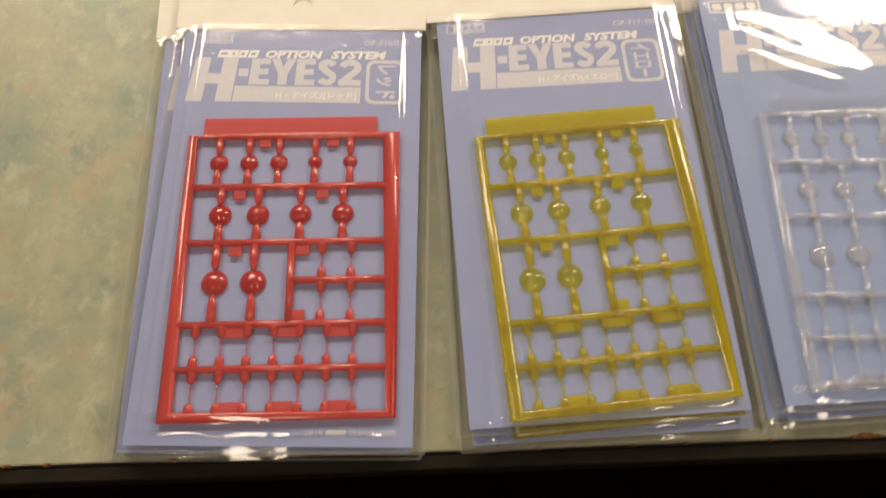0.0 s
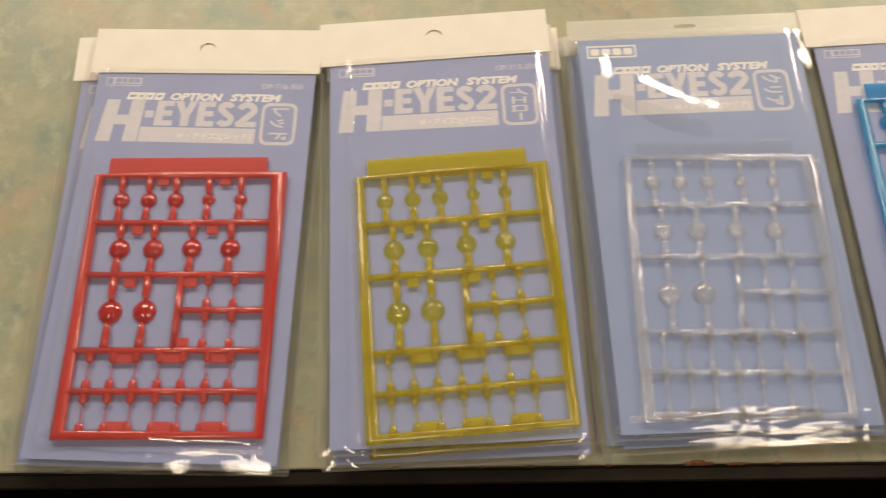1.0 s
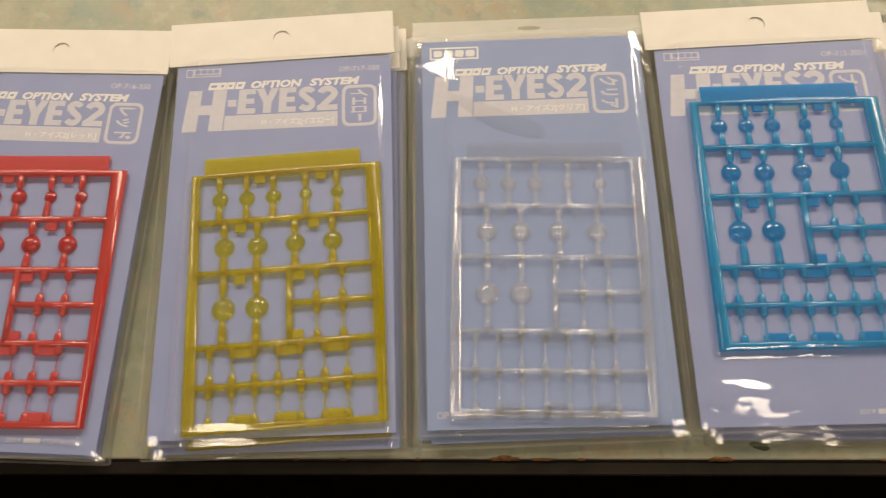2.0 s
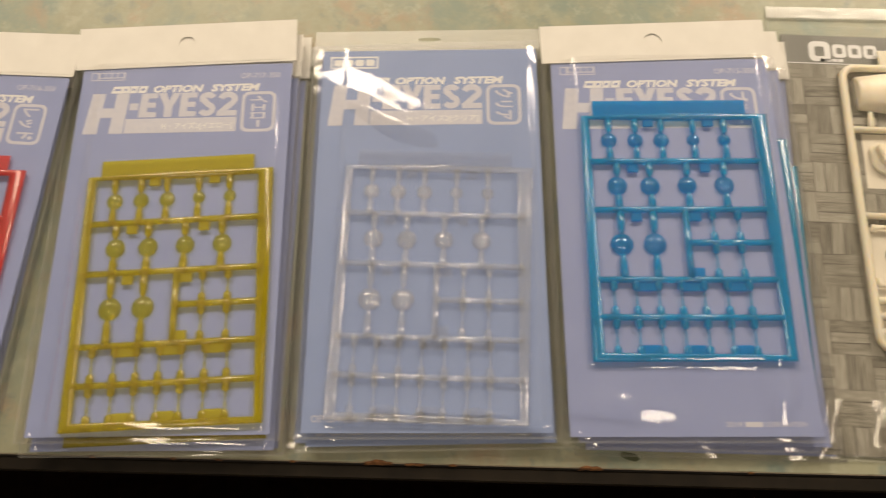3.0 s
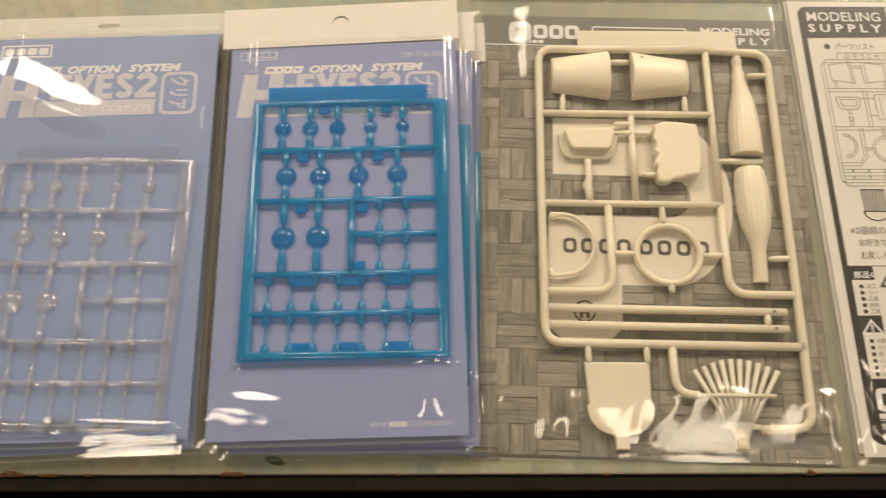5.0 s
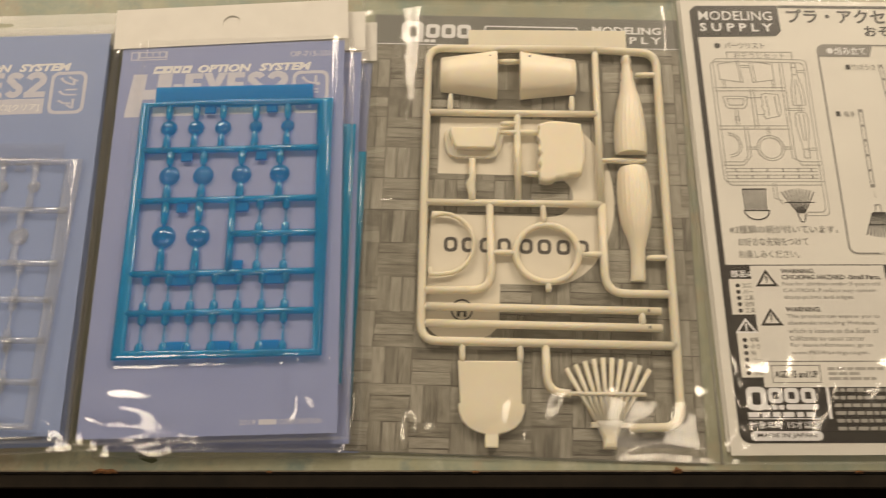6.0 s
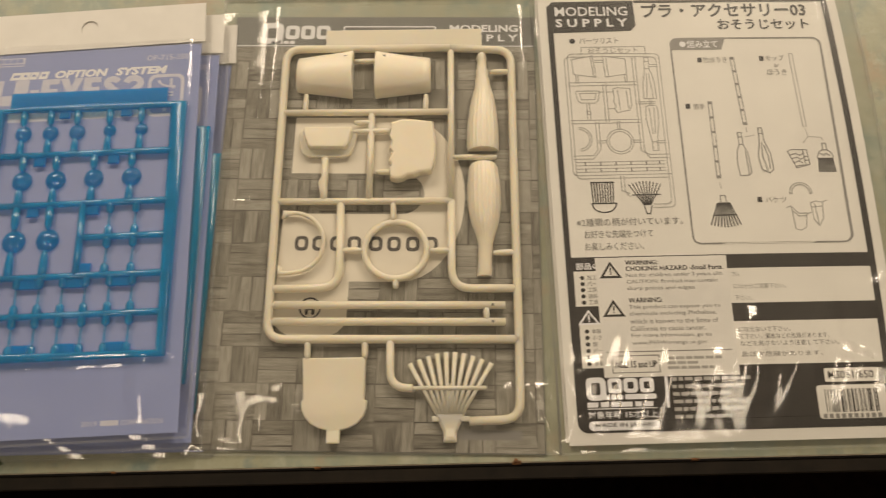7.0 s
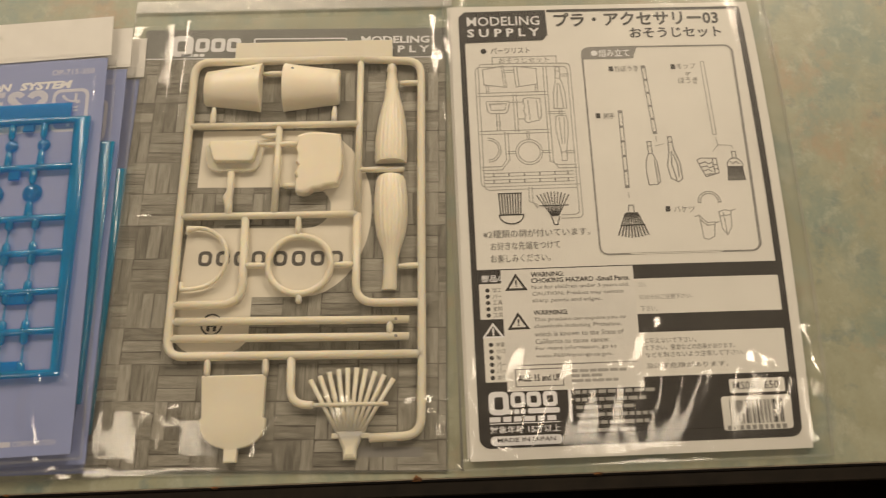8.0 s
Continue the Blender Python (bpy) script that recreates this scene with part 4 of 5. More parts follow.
ivory_solid("bucket_rim", torus(43.9, 80.9, 11.2, 10.6, 2.4), "round bucket rim ring")
ivory_bit("bucket_handle", [(3.0, 68.6), (3.2, 66.6), (7.0, 66.4)] + [(6.5 + 11.4 * math.sin(math.radians(a)), 77.8 - 11.4 * math.cos(math.radians(a))) for a in range(15, 175, 16)] + [(6.0, 89.2), (2.6, 89.2), (2.4, 86.6)], 1.6, 1.6)
for y in (101.1, 107.0):
    ivory_bit("broom_stick", [(1.6, y - 0.3), (42, y), (82.6, y + 0.3)], 2.9, 2.6)
    piece("stick_hole", ("stick_hole", 1), lambda b: box(b, -0.45, -0.45, 0.45, 0.45, 0, 0.2, 0.1), M_GREY, ivory, 78.2, y + 0.25, ZR + 1.2)
ivory_bit("gate", [(76.0, 101.4), (76.0, 104.2), (76.0, 107.2)], [1.6, 2.6, 1.6], 2.2)
BRUSH = [(12.6, 119.6), (34.4, 119.4), (34.2, 133.6), (35.2, 134.0), (35.0, 136.6), (34.0, 139.4), (32.0, 141.6), (29.2, 143.0), (26.4, 143.7), (26.2, 148.0), (22.0, 148.0), (21.8, 143.7), (19.0, 143.0), (16.2, 141.6), (14.2, 139.4), (13.1, 136.6), (12.9, 134.0), (13.6, 133.6)]
ivory_solid("brush_head", lambda b: plate(b, BRUSH, 1.3, 3.2, 0.5), "small brush head", False)
for i in range(10):
    u = i / 9
    x_top = 49.4 + 28.0 * u
    y_top = 121.6 - 3.9 * math.sin(math.pi * u)
    ivory_bit("rake_tine", [(x_top, y_top), (58.6 + 8.6 * u, 138.5)], [1.75, 1.25], 1.4)
ivory_bit("rake_bar", [(50.6, 130.0), (75.6, 129.9)], 1.5, 1.6, ZR + 0.3)
ivory_solid("rake_socket", lambda b: (shell(b, [(57.6, 137.6), (68.6, 137.6), (65.4, 144.6), (65.3, 147.8), (60.9, 147.8), (60.8, 144.6)], 1.8, 1.4, 3), box(b, 57.0, 139.2, 69.6, 141.0, 1.4, 2.8, 0.3), box(b, 61.4, 128.4, 64.6, 139.5, 1.4, 2.6, 0.3)), "", False)

part("bag_front", film_sheet(-26.8, -20.0, 99.6, 151.4, (-3, -11, 90, 126), 5.0, 7, 1.0, 1.0, 4.0, [(-14, 104, 8, 12, 2.0, 0.04), (0, 142, 12, 9, 1.8, 0.06)], [(90, 128, 99, 150, 1.5, 1.6)], (5.8, 19, 1.5, 0.075), 5.0), M_CRINKLED, tools, "clear glossy plastic film", True)
bm = bmesh.new()
for q in (rect(-27.4, -28, -26.4, 151.4), rect(99.2, -28, 100.2, 151.4), rect(-27, 151.0, 100, 151.8)):
    box(bm, q[0][0], q[0][1], q[2][0], q[2][1], 0.0, 0.4)
part("bag_seam", bm, M_SEAL, tools, "clear film seam")
flat("bag_header", [rect(-27, -32, 100, -26.6)], M_FLAP, tools, 0.5, 0.25, "milky bag top")
bm = bmesh.new()
serration(bm, -27, 100, -27.2, 0.75, 1.0)
part("seal_ribs", bm, M_SEAL, tools)


# ---- instruction-card package, printed side up ----
K_CORNERS = [(413.4, 179.3), (529.4, 176.6), (523.4, 5.3), (413.7, 4.9)]


def to_quad():
    """The plane map from the flat card (110 x 172) to the slightly skewed card as it lies."""
    rows, rhs = [], []
    for (u, v), (x, y) in zip(((0, 0), (110, 0), (110, 172), (0, 172)), K_CORNERS):
        x, y = x - K_CORNERS[0][0], y - K_CORNERS[0][1]
        rows += [[u, v, 1, 0, 0, 0, -u * x, -v * x], [0, 0, 0, u, v, 1, -u * y, -v * y]]
        rhs += [x, y]
    return np.append(np.linalg.solve(np.array(rows, float), np.array(rhs, float)), 1).reshape(3, 3)


QUAD = to_quad()


def settle(ob):
    """Lays a flat print onto the card as it lies, with the card's slight swell."""
    for v in ob.data.vertices:
        u, w = v.co.x / MM, -v.co.y / MM
        near = min(max((u - 102.5) / 4.5, 0), 1)
        u += 2.4 * near * near * (3 - 2 * near) * math.sin(math.pi * min(max(w / 172, 0), 1)) ** 0.7
        q = QUAD @ (u, w, 1)
        v.co.x, v.co.y = q[0] / q[2] * MM, q[1] / q[2] * MM
        v.co.z += 0.9 * MM * math.sin(math.pi * min(max(u / 110, 0), 1)) * math.sin(math.pi * min(max(w / 172, 0), 1))
    return ob


sheet = thing("model_part_package", pose(K_CORNERS[0][0] * MM, K_CORNERS[0][1] * MM, 0.0012), "bagged white instruction card with black print, printed side up", "package")


def grid_sheet(name, x0, y0, x1, y1, nx, ny, z0, z1, mat, parent, label=""):
    bm = bmesh.new()
    tops = [[bm.verts.new(P(x0 + (x1 - x0) * i / nx, y0 + (y1 - y0) * j / ny, z1)) for i in range(nx + 1)] for j in range(ny + 1)]
    lows = [[bm.verts.new(P(x0 + (x1 - x0) * i / nx, y0 + (y1 - y0) * j / ny, z0)) for i in range(nx + 1)] for j in range(ny + 1)]
    for j in range(ny):
        for i in range(nx):
            bm.faces.new((tops[j][i], tops[j][i + 1], tops[j + 1][i + 1], tops[j + 1][i]))
            bm.faces.new((lows[j + 1][i], lows[j + 1][i + 1], lows[j][i + 1], lows[j][i]))
    rim = [(0, i) for i in range(nx)] + [(j, nx) for j in range(ny)] + [(ny, i) for i in range(nx, 0, -1)] + [(j, 0) for j in range(ny, 0, -1)]
    for (a, b), (c, d) in zip(rim, rim[1:] + rim[:1]):
        bm.faces.new((tops[a][b], lows[a][b], lows[c][d], tops[c][d]))
    return part(name, bm, mat, parent, label)


k_card = settle(grid_sheet("instruction_card", 0, 0, 112, 172, 56, 34, 0.0, 0.5, M_PAPER, sheet, "white printed instruction card"))


def cut(loops, step=6.0):
    """Splits long edges, so that a print follows the card's swell."""
    out = []
    for loop in loops:
        fine = []
        for (ax, ay), (bx, by) in zip(loop, loop[1:] + loop[:1]):
            n = max(1, int(math.hypot(bx - ax, by - ay) / step))
            fine += [(ax + (bx - ax) * i / n, ay + (by - ay) * i / n) for i in range(n)]
        out.append(fine)
    return out


def kflat(name, loops, mat, level=1, label=""):
    return settle(flat(name, cut(loops), mat, k_card, 0.55 + 0.07 * level, 0.0, label))


def kwords(name, text, x0, y0, x1, y1, mat, level=2, bold=0.0, slant=0.0):
    return settle(words(name, text, x0, y0, x1, y1, mat, k_card, 0.55 + 0.07 * level, bold, slant))


def kline(points, w, closed=False):
    """A drawn line as a thin closed outline."""
    loops = []
    pairs = list(zip(points, points[1:])) + ([(points[-1], points[0])] if closed else [])
    for (ax, ay), (bx, by) in pairs:
        d = Vector((bx - ax, by - ay))
        if d.length < 1e-6:
            continue
        d = d.normalized() * w / 2
        n = Vector((-d.y, d.x))
        loops.append([(ax - d.x + n.x, ay - d.y + n.y), (bx + d.x + n.x, by + d.y + n.y), (bx + d.x - n.x, by + d.y - n.y), (ax - d.x - n.x, ay - d.y - n.y)])
    return loops


def kdraw(name, strokes, w=0.3, mat=None, level=1):
    """A line drawing of many strokes as one print."""
    bm = bmesh.new()
    for points in strokes:
        for loop in kline(points, w):
            bm.faces.new([bm.verts.new(P(x, y, 0.55 + 0.07 * level)) for x, y in loop])
    return settle(part(name, bm, mat or M_PALE_GREY, k_card))


# black border and panels
def strip(name, x0, y0, x1, y1, mat=M_BLACK, level=1):
    nx, ny = max(1, int((x1 - x0) / 5)), max(1, int((y1 - y0) / 5))
    bm = bmesh.new()
    g = [[bm.verts.new(P(x0 + (x1 - x0) * i / nx, y0 + (y1 - y0) * j / ny, 0.55 + 0.07 * level)) for i in range(nx + 1)] for j in range(ny + 1)]
    for j in range(ny):
        for i in range(nx):
            bm.faces.new((g[j][i], g[j][i + 1], g[j + 1][i + 1], g[j + 1][i]))
    return settle(part(name, bm, mat, k_card))


strip("border", 3.2, 15.6, 5.2, 105.8)
strip("border", 106.4, 3.0, 108.6, 105.8)
strip("border", 36, 1.9, 108.4, 3.0)
kflat("badge", [[(3.2, 15.8), (3.2, 4.6), (5.4, 2.4), (35.6, 2.0), (35.8, 13.0), (33.8, 15.2)]], M_BLACK)
kwords("badge_word", "MODELING", 6.2, 4.6, 33.2, 8.6, M_WHITE_INK, 2, 0.010)
kwords("badge_word", "S U P P L Y", 6.2, 9.8, 33.0, 13.4, M_WHITE_INK, 2, 0.03)
kwords("card_title", "プラ・アクセサリー03", 38.6, 3.4, 100.4, 9.6, M_BLACK, 1, 0.025)
kwords("card_subtitle", "おそうじセット", 66.4, 10.6, 100.8, 15.2, M_BLACK, 1, 0.02)
kflat("bullet", [circle(11.8, 19.4, 1.1, 14)], M_BLACK)
kwords("list_heading", "パーツリスト", 14.4, 18.0, 28.8, 20.6, M_GREY, 1, 0.01)
kflat("panel_frame", [round_rect(47.6, 18.6, 104.0, 102.0, 3), round_rect(48.2, 19.2, 103.4, 101.4, 2.6)], M_GREY)
kflat("panel_tab", [[(47.8, 23.8), (47.8, 20.6), (50.2, 18.8), (68.4, 18.8), (66.6, 23.8)]], M_GREY)
kflat("bullet", [circle(52.4, 21.4, 1.2, 14)], M_WHITE_INK, 2)
kwords("panel_heading", "組み立て", 54.0, 19.8, 65.4, 23.0, M_WHITE_INK, 2, 0.02)
for text, x0, y0, x1, y1 in (("竹ぼうき", 59.2, 26.9, 68.0, 29.5), ("モップ", 82.4, 26.4, 89.4, 28.8), ("or", 85.2, 30.2, 87.2, 31.6), ("ほうき", 82.4, 32.4, 89.6, 35.0), ("熊手", 53.6, 46.6, 57.6, 49.0), ("バケツ", 75.0, 84.2, 82.4, 86.6)):
    kwords("tool_name", text, x0, y0, x1, y1, M_GREY)
for x, y in ((58.0, 28.2), (81.0, 27.8), (51.6, 47.6), (73.0, 85.2)):
    kflat("bullet", [rect(x - 0.8, y - 1.0, x + 0.8, y + 1.0)], M_BLACK)
kwords("note_line", "※2種類の柄が付いています。", 8.0, 91.2, 45.0, 94.2, M_GREY)
kwords("note_line", "お好きな先端をつけて", 10.4, 95.8, 34.2, 98.8, M_GREY)
kwords("note_line", "お楽しみください。", 10.2, 100.4, 30.6, 103.4, M_GREY)

# parts-list drawing
S = lambda x, y: (9.0 + x * 0.385, 26.4 + y * 0.432)
ring = lambda cx, cy, rx, ry, n=20, a0=0, a1=360: [(cx + rx * math.cos(math.radians(a0 + (a1 - a0) * i / n)), cy + ry * math.sin(math.radians(a0 + (a1 - a0) * i / n))) for i in range(n + 1)]
strokes = []
for off in (-1.5, 1.5):
    strokes += [bend([S(42, -2 + off), S(-0.3 - off, -2 + off), S(-0.3 - off, 113 - off), S(87 + off, 113 - off)], 2.0), bend([S(42, -2 + off), S(87 - off, -1 + off), S(87 - off, 140 - off), S(69, 140 - off)], 2.0)]
    strokes += [[S(0, 26 + off), S(64, 26 + off)], [S(0, 62 + off), S(64, 62 + off)], [S(64 + off, 0), S(64 + off, 90), S(70, 95 + off), S(87, 95 + off)], [S(34 + off, 26), S(34 + off, 62)], [S(24 + off, 62), S(24 + off, 88), S(18, 95 + off), S(0, 95 + off)],
                [S(2, 101 + off), S(83, 101 + off)], [S(2, 107 + off), S(83, 107 + off)], [S(42.6 + off, 113), S(42.6 + off, 126), S(48, 130 + off)]]
strokes += [[S(*p) for p in q] for q in (
    [(5, 2), (25, -1.5), (26, 8), (27, 19.5), (6, 16.5), (5, 2)], [(23, -1), (24, 9), (24.8, 19)], [(35, -1), (56, 2), (56, 17), (36, 19.5), (35, 8), (35, -1)], [(38, -0.5), (38, 9), (39, 19)], [(27, 3), (35, 3)], [(27, 5), (35, 5)],
    [(8, 16.5), (8, 25)], [(10, 17), (10, 25)], [(54, 17), (54, 25)], [(56, 17), (56, 25)],
    [(6.6, 34), (7.4, 32.6), (28, 32.8), (28.8, 34.4), (26.8, 42), (24, 44.4), (10.8, 44), (8, 42), (6.6, 34)], [(10, 35), (25.6, 35), (24, 41), (11.6, 41), (10, 35)], [(16, 44), (16, 60)], [(18.4, 44), (18.4, 60)], [(15.4, 52), (19, 52), (19, 55), (15.4, 55), (15.4, 52)],
    [(42, 31), (46, 30), (57.6, 31), (58, 46.6), (56, 51.6), (50, 52.6), (44, 54), (42, 51), (43, 47), (41.4, 43), (42.4, 38), (41.4, 34), (42, 31)], [(46, 33), (47, 51)], [(54, 33), (55, 50)], [(28, 34), (42, 34)], [(36, 50), (42, 50)],
    [(74, 1), (78, 1), (78, 13), (79.5, 16), (81.5, 26), (82, 41), (70, 41), (70.5, 27), (73.3, 14), (74, 1)], [(74, 5), (78, 5)], [(74, 12), (78, 12)], [(75, 17), (73, 40)], [(77, 17), (79, 40)], [(78, 8), (86, 8)], [(78, 10), (86, 10)],
    [(71, 49), (74, 47.5), (80.6, 48), (82, 53), (81.3, 65), (79.4, 75), (78.6, 82), (78.6, 90), (73.6, 90), (73.6, 82), (72.4, 75), (70, 60), (71, 49)], [(73.6, 82), (78.6, 82)], [(74, 50), (75, 74)], [(78.6, 50), (77.4, 74)], [(78, 81), (86, 81)], [(78, 83), (86, 83)],
    [(64, 44), (80, 44)], [(64, 46), (80, 46)], [(75, 41), (75, 48)], [(77, 41), (77, 48)], [(24, 80), (32, 80)], [(24, 82), (32, 82)], [(56, 80), (64, 80)], [(56, 82), (64, 82)], [(43, 62), (43, 70)], [(45, 62), (45, 70)],
    [(15, -10), (76, -10), (76, -3)], [(15, -10), (15, -3)])]
strokes += [[S(*p) for p in ring(44, 81, 12.4, 11.6)], [S(*p) for p in ring(44, 81, 10.2, 9.4)], [S(*p) for p in ring(7, 78, 11, 11, 12, -90, 90)], [S(*p) for p in ring(7, 78, 9, 9, 12, -90, 90)]]
kdraw("parts_drawing", strokes, 0.28)
ticks = [[S(x, 99.6 + dy), S(x, 102.4 + dy)] for dy in (0, 6) for x in (10, 24, 38, 52, 66, 78)]
kdraw("rod_ticks", ticks, 0.4, M_GREY)
kwords("drawing_word", "おそうじセット", 17.2, 22.4, 35.6, 24.8, M_PALE_GREY)
dark = []
for i in range(9):
    dark.append([S(13.5 + 2.5 * i, 118), S(14.4 + 2.25 * i, 136)])
kdraw("brush_drawing", dark + [[S(*p) for p in ring(24, 137, 11, 8, 12, 0, 180)], [S(13, 137), S(35, 137)], [S(13.5, 118), S(34, 118)]], 0.42, M_BLACK)
dark = [[S(48 + 3.2 * i, 121 - 3 * math.sin(math.pi * i / 9)), S(60 + 0.7 * i, 139)] for i in range(10)]
kdraw("rake_drawing", dark + [[S(50, 130), S(76, 130)], [S(60, 140), S(62, 147), S(65, 147), S(67, 140)]], 0.34, M_BLACK)

# assembly drawings
def pole(x0, y0, x1, y1, bands):
    d = Vector((x1 - x0, y1 - y0))
    n = Vector((-d.y, d.x)).normalized() * 0.65
    out = [[(x0 + n.x, y0 + n.y), (x1 + n.x, y1 + n.y), (x1 - n.x, y1 - n.y), (x0 - n.x, y0 - n.y), (x0 + n.x, y0 + n.y)]]
    for i in range(bands):
        p = Vector((x0, y0)) + d * ((i + 0.6) / (bands + 0.2))
        out.append([(p.x + n.x, p.y + n.y), (p.x - n.x, p.y - n.y)])
    return out


kdraw("pole_drawing", pole(69.9, 27.2, 71.5, 55.4, 0), 0.32, M_GREY)
kdraw("pole_drawing", pole(59.7, 45.8, 59.5, 76.6, 0), 0.32, M_GREY)
kdraw("pole_drawing", pole(92.0, 25.8, 93.1, 56.2, 0), 0.3)
for (ax, ay), (bx, by), n in (((69.9, 27.2), (71.5, 55.4), 5), ((59.7, 45.8), (59.5, 76.6), 5)):
    kflat("pole_band", [rect(ax + (bx - ax) * k - 0.75, ay + (by - ay) * k - 0.45, ax + (bx - ax) * k + 0.75, ay + (by - ay) * k + 0.45) for k in [0.02 + 0.96 * i / n for i in range(n + 1)]], M_GREY)
kdraw("guide_drawing", [[(71.6, 56.6), (71.7, 58.4)], [(71.0, 60.4), (74.2, 59.6)], [(59.6, 78.4), (59.8, 80.6)], [(93.2, 57.4), (93.8, 60.4), (91.6, 63.0)], [(93.8, 60.4), (98.6, 60.8), (99.0, 62.0)]], 0.22)
kdraw("broom_drawing", [[(68.2, 58.6), (69.6, 58.6), (69.7, 63.4), (71.0, 66.6), (71.5, 74.6), (70.6, 75.6), (67.4, 75.8), (66.8, 71), (67.2, 66.2), (68.3, 63.4), (68.2, 58.6)], [(68.3, 60.4), (69.6, 60.4)], [(68.4, 63.4), (69.6, 63.4)], [(70.2, 66), (70.6, 75.2)]], 0.34, M_GREY)
kdraw("broom_drawing", [[(75.9, 56.8), (77.2, 56.8), (77.5, 62.2), (79.2, 67.2), (79.5, 73.6), (78.0, 74.8), (75.4, 73.4), (74.6, 68.4), (75.7, 63), (75.9, 56.8)], [(76.6, 62.6), (76.2, 68), (77.4, 73.8)], [(77.2, 64), (78.2, 68), (78.4, 73)], [(75.8, 59), (77.2, 59)]], 0.4, M_GREY)
kdraw("mop_drawing", [[(85.4, 66.4), (87.0, 65.6), (92.4, 65.8), (92.9, 71.6), (88.0, 73.0), (85.4, 66.4)], [(86.4, 67.8), (88.2, 67.2), (89.6, 68.0), (91, 67.2)], [(86.8, 69.2), (88.6, 68.8), (89.8, 69.6), (91.2, 68.8)], [(87.4, 70.8), (89.2, 70.2), (90.4, 71.0)], [(91, 66), (91.4, 71.8)], [(91.2, 68.4), (92.6, 68.4)], [(91.2, 70.0), (92.8, 70.0)], [(88.2, 72.2), (90.6, 71.8)]], 0.34, M_GREY)
kdraw("brush_drawing", [[(96.5 + 0.7 * i, 69.4), (96.1 + 0.82 * i, 74.4)] for i in range(8)], 0.56, M_BLACK)
kdraw("brush_drawing", [ring(99, 69.0, 2.9, 3.2, 12, 180, 360), [(96.1, 69.2), (101.9, 69.2)], [(98.4, 63.2), (98.4, 65.8)], [(99.8, 63.2), (99.8, 65.8)], [(98.4, 63.2), (99.8, 63.2)], [(97.4, 67.2), (98.4, 68.2), (99.4, 67.2), (100.6, 68.2)]], 0.34, M_GREY)
kdraw("rake_drawing", [[(57.8 + 0.5 * i, 86.6), (54.8 + 1.16 * i, 94.6 + 0.9 * math.sin(math.pi * i / 9))] for i in range(10)] + [[(58.4, 86.4), (62.0, 86.4)], [(56.0, 91.0), (64.2, 91.0)]], 0.45, M_BLACK)
kdraw("rake_drawing", [[(59.2, 83.4), (59.0, 86.4)], [(60.9, 83.4), (61.1, 86.4)], [(59.2, 83.4), (60.9, 83.4)]], 0.34, M_GREY)
kdraw("bucket_drawing", [ring(88.0, 82.8, 4.0, 4.0, 14, 175, 365), ring(88.0, 82.8, 3.2, 3.2, 14, 175, 365), [(84.0, 82.6), (84.8, 83.2)], [(91.2, 83.2), (92.0, 82.6)],
                         [(83.8, 87.8), (84.4, 96.6), (86.2, 97.2), (88.3, 96.0), (89.0, 90.6), (86.4, 90.8), (84.8, 89.2), (83.8, 87.8)], [(84.0, 89.6), (86.2, 91.8), (88.9, 91.6)],
                         [(90.9, 86.8), (93.0, 86.0), (95.2, 86.6), (94.8, 92.6), (93.0, 95.6), (91.4, 93.0), (90.9, 86.8)], [(92.4, 87.2), (92.9, 94.8)], [(91.2, 88.4), (94.8, 88.0)], [(82.2, 88.4), (83.6, 88.0)], [(89.2, 91.0), (90.6, 90.4)], [(95.4, 86.4), (96.8, 85.8)]], 0.34)

# lower black field
strip("lower_field", 3.2, 105.8, 108.6, 164.0)
kflat("lower_field", [[(3.2, 164.0), (108.6, 164.0)] + arc(105.0, 164.4, 3.6, 3.6, 0, 90, 6) + arc(6.8, 164.4, 3.6, 3.6, 90, 180, 6)], M_BLACK)
kwords("lower_heading", "部品の", 6.6, 107.8, 14.6, 110.4, M_WHITE_INK, 2, 0.02)
strip("text_panel", 5.6, 111.0, 106.4, 123.8, M_PAPER, 2)
strip("text_panel", 6.2, 130.4, 106.2, 145.8, M_PAPER, 2)
for i, text in enumerate(("加工", "パー", "工具", "塗料", "工具")):
    kflat("bullet", [circle(8.4, 113.4 + 2.25 * i, 0.75, 12)], M_BLACK, 3)
    kwords("panel_line", text, 10.0, 112.5 + 2.25 * i, 13.2, 114.2 + 2.25 * i, M_GREY, 3)
for i, text in enumerate(("本製", "小さ", "製", "パー", "パー", "本製")):
    kflat("bullet", [circle(8.6, 132.8 + 2.3 * i, 0.75, 12)], M_BLACK, 3)
    kwords("panel_line", text, 10.2, 131.9 + 2.3 * i, 10.2 + 1.6 * len(text), 133.6 + 2.3 * i, M_GREY, 3)
for y, x1, text in ((112.2, 62.4, "さい。"), (116.8, 78.0, "には十分ご注意下さい。"), (121.0, 65.6, "下さい。"), (132.4, 77.4, "に与えないで下さい。"), (134.9, 90.4, "て下さい。窒息などの危険があります。"),
                    (137.4, 93.4, "などを刺さないよう注意して下さい。"), (141.2, 87.4, "及ぼす危険があります。")):
    kwords("panel_line", text, 59.8, y, x1, y + 1.9, M_GREY, 3)
kflat("warning_triangle", [[(9.6, 125.0), (13.4, 130.4), (5.8, 130.4)], [(9.6, 126.2), (12.2, 129.8), (7.0, 129.8)]], M_WHITE_INK, 2)
kflat("warning_mark", [rect(9.3, 127.0, 9.9, 128.8), rect(9.3, 129.0, 9.9, 129.5)], M_WHITE_INK, 2)
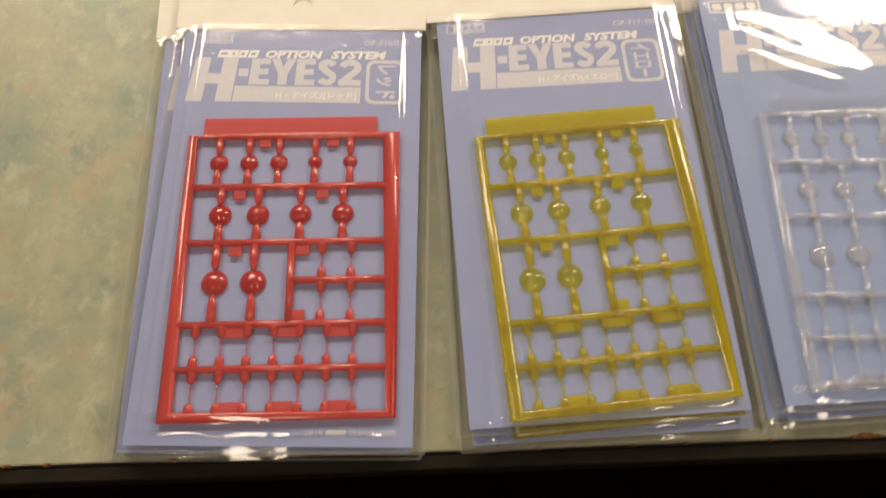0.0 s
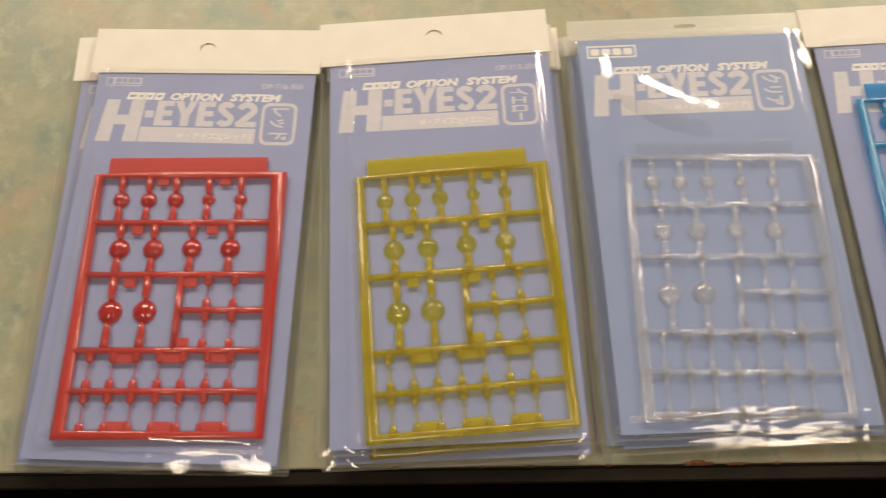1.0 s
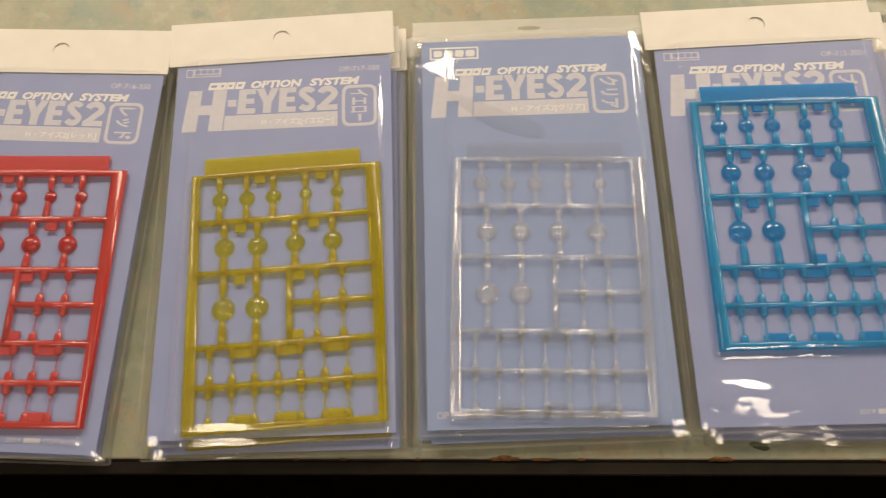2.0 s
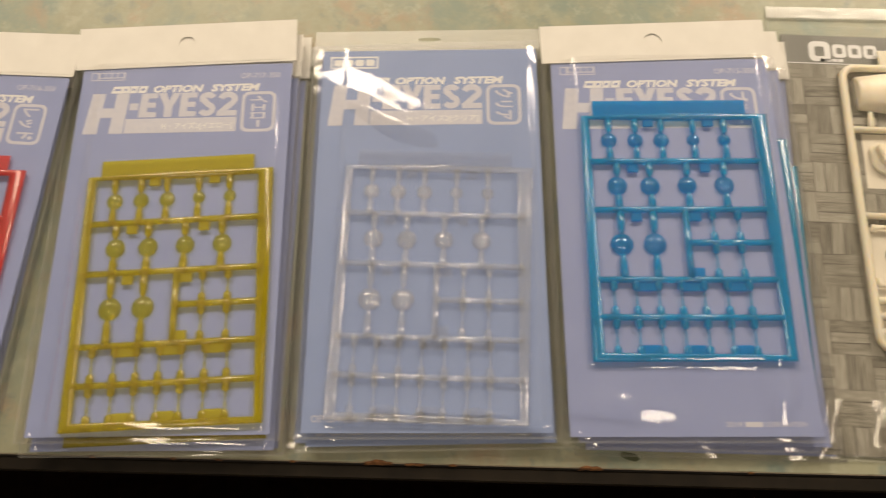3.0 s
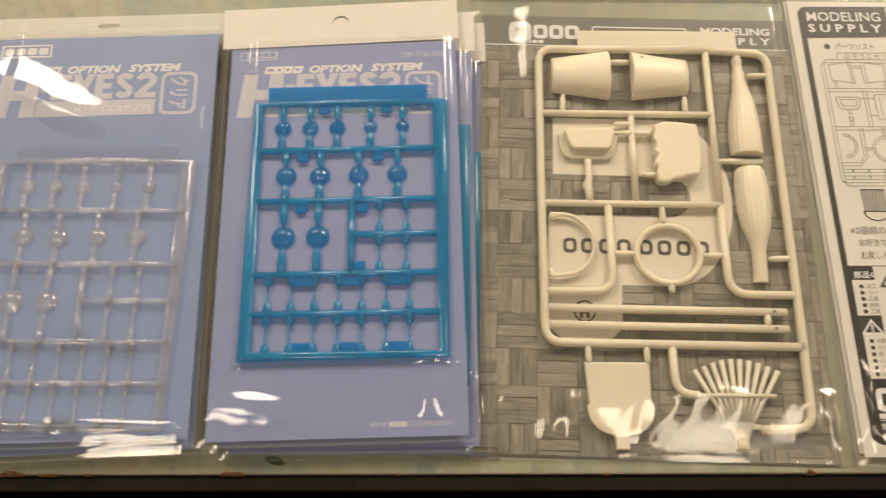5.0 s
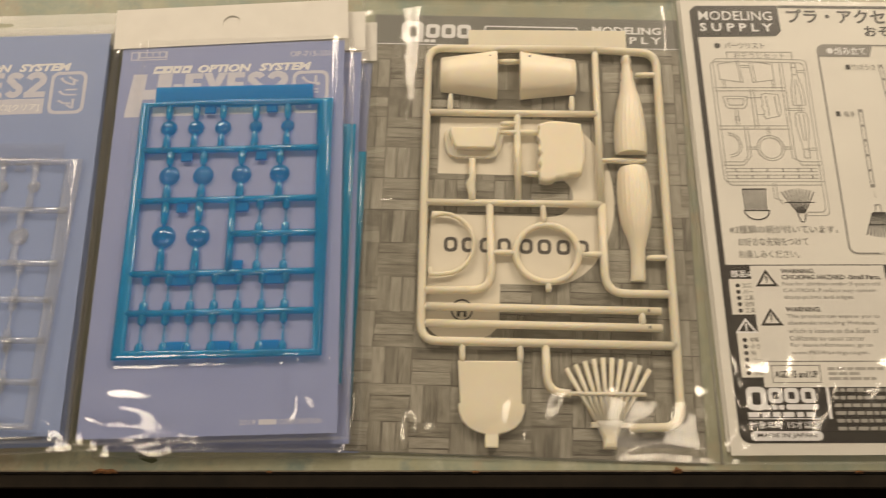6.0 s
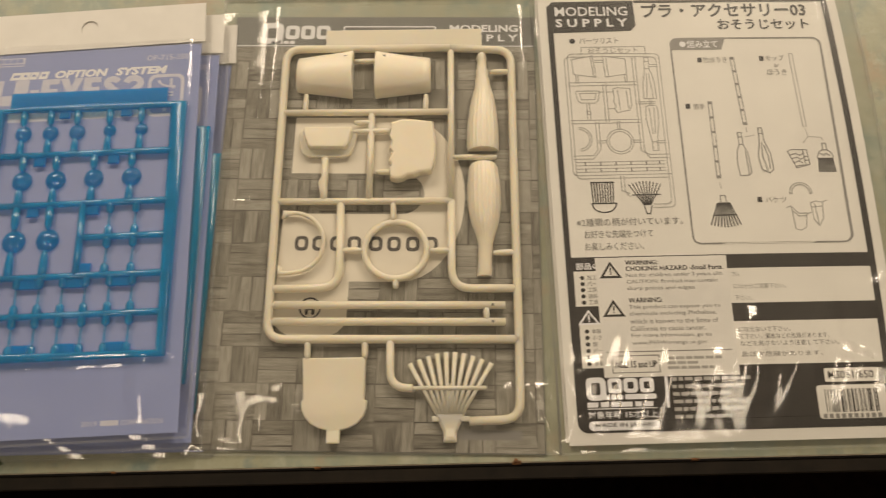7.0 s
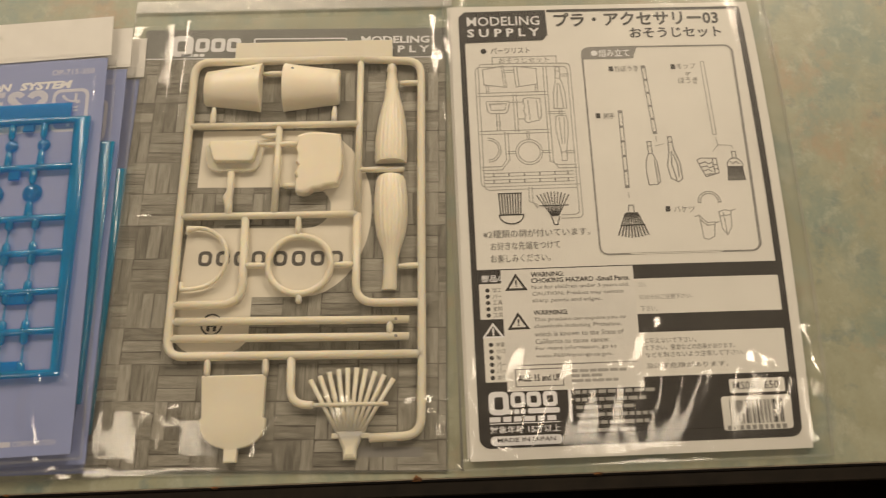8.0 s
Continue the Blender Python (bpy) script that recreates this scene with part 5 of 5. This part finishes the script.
kflat("logo_mark", hollow(6.8, 149.0, 13.4, 157.0, 1.9, 2.0), M_WHITE_INK, 2)
for x in (14.0, 19.2, 24.6):
    kflat("logo_mark", hollow(x, 149.4, x + 4.8, 154.6, 1.4, 1.4), M_WHITE_INK, 2)
kflat("logo_mark", [round_rect(12.6 + 2.2 * i, 155.2, 14.4 + 2.2 * i, 156.8, 0.5) for i in range(3)] + [round_rect(19.4, 155.0, 30.0, 156.8, 0.8)], M_WHITE_INK, 2)
settle(bars("web_line", word_bars(6.8, 29.6, 157.6, 1.7, 77, 2.0, 4.0), M_WHITE_INK, k_card, 0.70))
kflat("rule", [rect(6.8, 159.7, 29.8, 160.0)], M_WHITE_INK, 2)
kwords("age_line", "対象年齢 15才以上", 6.8, 160.6, 29.8, 163.2, M_WHITE_INK, 2, 0.012)
kflat("origin_plate", [round_rect(6.8, 164.0, 30.2, 167.2, 1.5)], M_WHITE_INK, 2)
kwords("origin_words", "MADE IN JAPAN", 9.0, 164.7, 28.0, 166.5, M_BLACK, 3, 0.004)
for i in range(6):
    settle(bars("small_print", word_bars(35.4, 62 - 3 * (i % 3), 149.6 + 2.6 * i, 1.2, 90 + i, 1.3, 3.4), M_PALE_GREY, k_card, 0.70))
kflat("rule", [rect(33.0, 149, 34.0, 160.0)], M_WHITE_INK, 3)
kflat("price_plate", [round_rect(86.8, 147.7, 104.8, 152.5, 0.6)], M_PAPER, 2)
kwords("price_words", "MS061/650", 88.0, 148.7, 103.4, 151.4, M_BLACK, 3, 0.002)
kflat("barcode_plate", [round_rect(83.4, 153.6, 106.0, 165.2, 1.2)], M_PAPER, 2)
rng = random.Random(31)
x, lines = 86.0, []
while x < 103.6:
    w = rng.choice((0.24, 0.24, 0.44, 0.66))
    lines.append((x, 155.0, x + w, 163.0))
    x += w + rng.choice((0.24, 0.24, 0.5, 0.7))
settle(bars("barcode", lines, M_BLACK, k_card, 0.76))
settle(bars("small_print", word_bars(84.6, 104.4, 163.5, 1.5, 5, 1.0, 1.4), M_GREY, k_card, 0.76))

# warning sticker, on the card's lower half
sticker = settle(grid_sheet("warning_sticker", 13.2, 106.2, 58.4, 149.2, 9, 9, 0.74, 0.84, M_LABEL, sheet, "white warning sticker with black text"))


def swords(text, x0, y0, x1, y1, mat, bold=0.0):
    return settle(words("sticker_line", text, x0, y0, x1, y1, mat, sticker, 0.92, bold))


def sflat(name, loops, mat, z=0.92):
    return settle(flat(name, cut(loops, 4), mat, sticker, z))


for y in (110.6, 124.6):
    sflat("warning_triangle", [[(18.2, y - 3.0), (22.0, y + 3.2), (14.4, y + 3.2)], [(18.2, y - 1.5), (20.6, y + 2.4), (15.8, y + 2.4)]], M_BLACK)
    sflat("warning_mark", [rect(17.95, y - 0.6, 18.45, y + 1.2), rect(17.95, y + 1.5, 18.45, y + 1.9)], M_BLACK)
for text, x1, y, bold in (("WARNING:", 34.6, 107.4, 0.02), ("CHOKING HAZARD -Small Parts.", 57.0, 109.6, 0.018), ("Not for children under 3 years old.", 56.6, 112.2, 0.0), ("CAUTION: Product may contain", 54.4, 114.6, 0.0), ("sharp points and edges.", 46.8, 117.0, 0.0),
                          ("WARNING:", 35.0, 121.2, 0.02), ("This product can expose you to", 54.4, 123.8, 0.0), ("chemicals including Phthalate,", 52.8, 126.2, 0.0), ("which is known to the State of", 53.2, 128.8, 0.0), ("California to cause cancer.", 48.6, 131.4, 0.0), ("For more information, go to", 50.4, 134.0, 0.0), ("www.P65Warnings.ca.gov.", 49.0, 136.6, 0.0)):
    swords(text, 23.4, y, x1, y + 1.75, M_BLACK if bold else M_GREY, bold)
sflat("sticker_rule", [rect(14.6, 140.2, 56.6, 140.5)], M_GREY)
sflat("age_box", [rect(16.0, 141.6, 32.0, 147.8), rect(16.3, 141.9, 31.7, 147.5)], M_GREY)
swords("AGE: 15 and UP", 16.9, 143.6, 31.0, 146.0, M_BLACK, 0.02)
for i, x1 in enumerate((53.0, 46.0, 50.0)):
    settle(bars("small_print", word_bars(34.6, x1, 142.4 + 1.7 * i, 1.0, 60 + i, 1.5, 4.0), M_PALE_GREY, sticker, 0.92))

under = thing("model_part_package", pose(K_CORNERS[0][0] * MM - 0.0006, K_CORNERS[0][1] * MM + 0.0006, 0.0002), "white card in a clear bag lying underneath", "package")
settle(grid_sheet("instruction_card", -0.3, 0, 109, 171.4, 22, 34, 0.0, 0.5, M_PAPER, under, "white card"))
settle(part("bag_front", film_sheet(-2.4, -6, 118.5, 174.6, (6, 4, 104, 132), 2.2, 11, 1.3, 1.0, 3.0, [(8, 160, 14, 14, 2.0, 0.1)], [(112, 108, 98, 140, 1.6, 2.2), (110, 130, 114, 168, 2.0, 2.4), (64, 126, 52, 150, 1.2, 2.4), (0, 162, 16, 174, 1.0, 1.2)], (8.4, 27, 2.3, 0.085)), M_CRINKLED, sheet, "clear glossy plastic film", True))
bm = bmesh.new()
for q in (rect(-3.0, -6, -2.2, 174.8), rect(118.2, -6, 119.2, 174.8), rect(-3, 174.3, 119, 175.1)):
    n = 24
    for i in range(n):
        a, b = i / n, (i + 1) / n
        if q[2][1] - q[0][1] > 20:
            box(bm, q[0][0], q[0][1] + (q[2][1] - q[0][1]) * a, q[2][0], q[0][1] + (q[2][1] - q[0][1]) * b, -0.9, -0.5)
        else:
            box(bm, q[0][0] + (q[2][0] - q[0][0]) * a, q[0][1], q[0][0] + (q[2][0] - q[0][0]) * b, q[2][1], -0.9, -0.5)
settle(part("bag_seam", bm, M_SEAL, sheet, "clear film seam"))
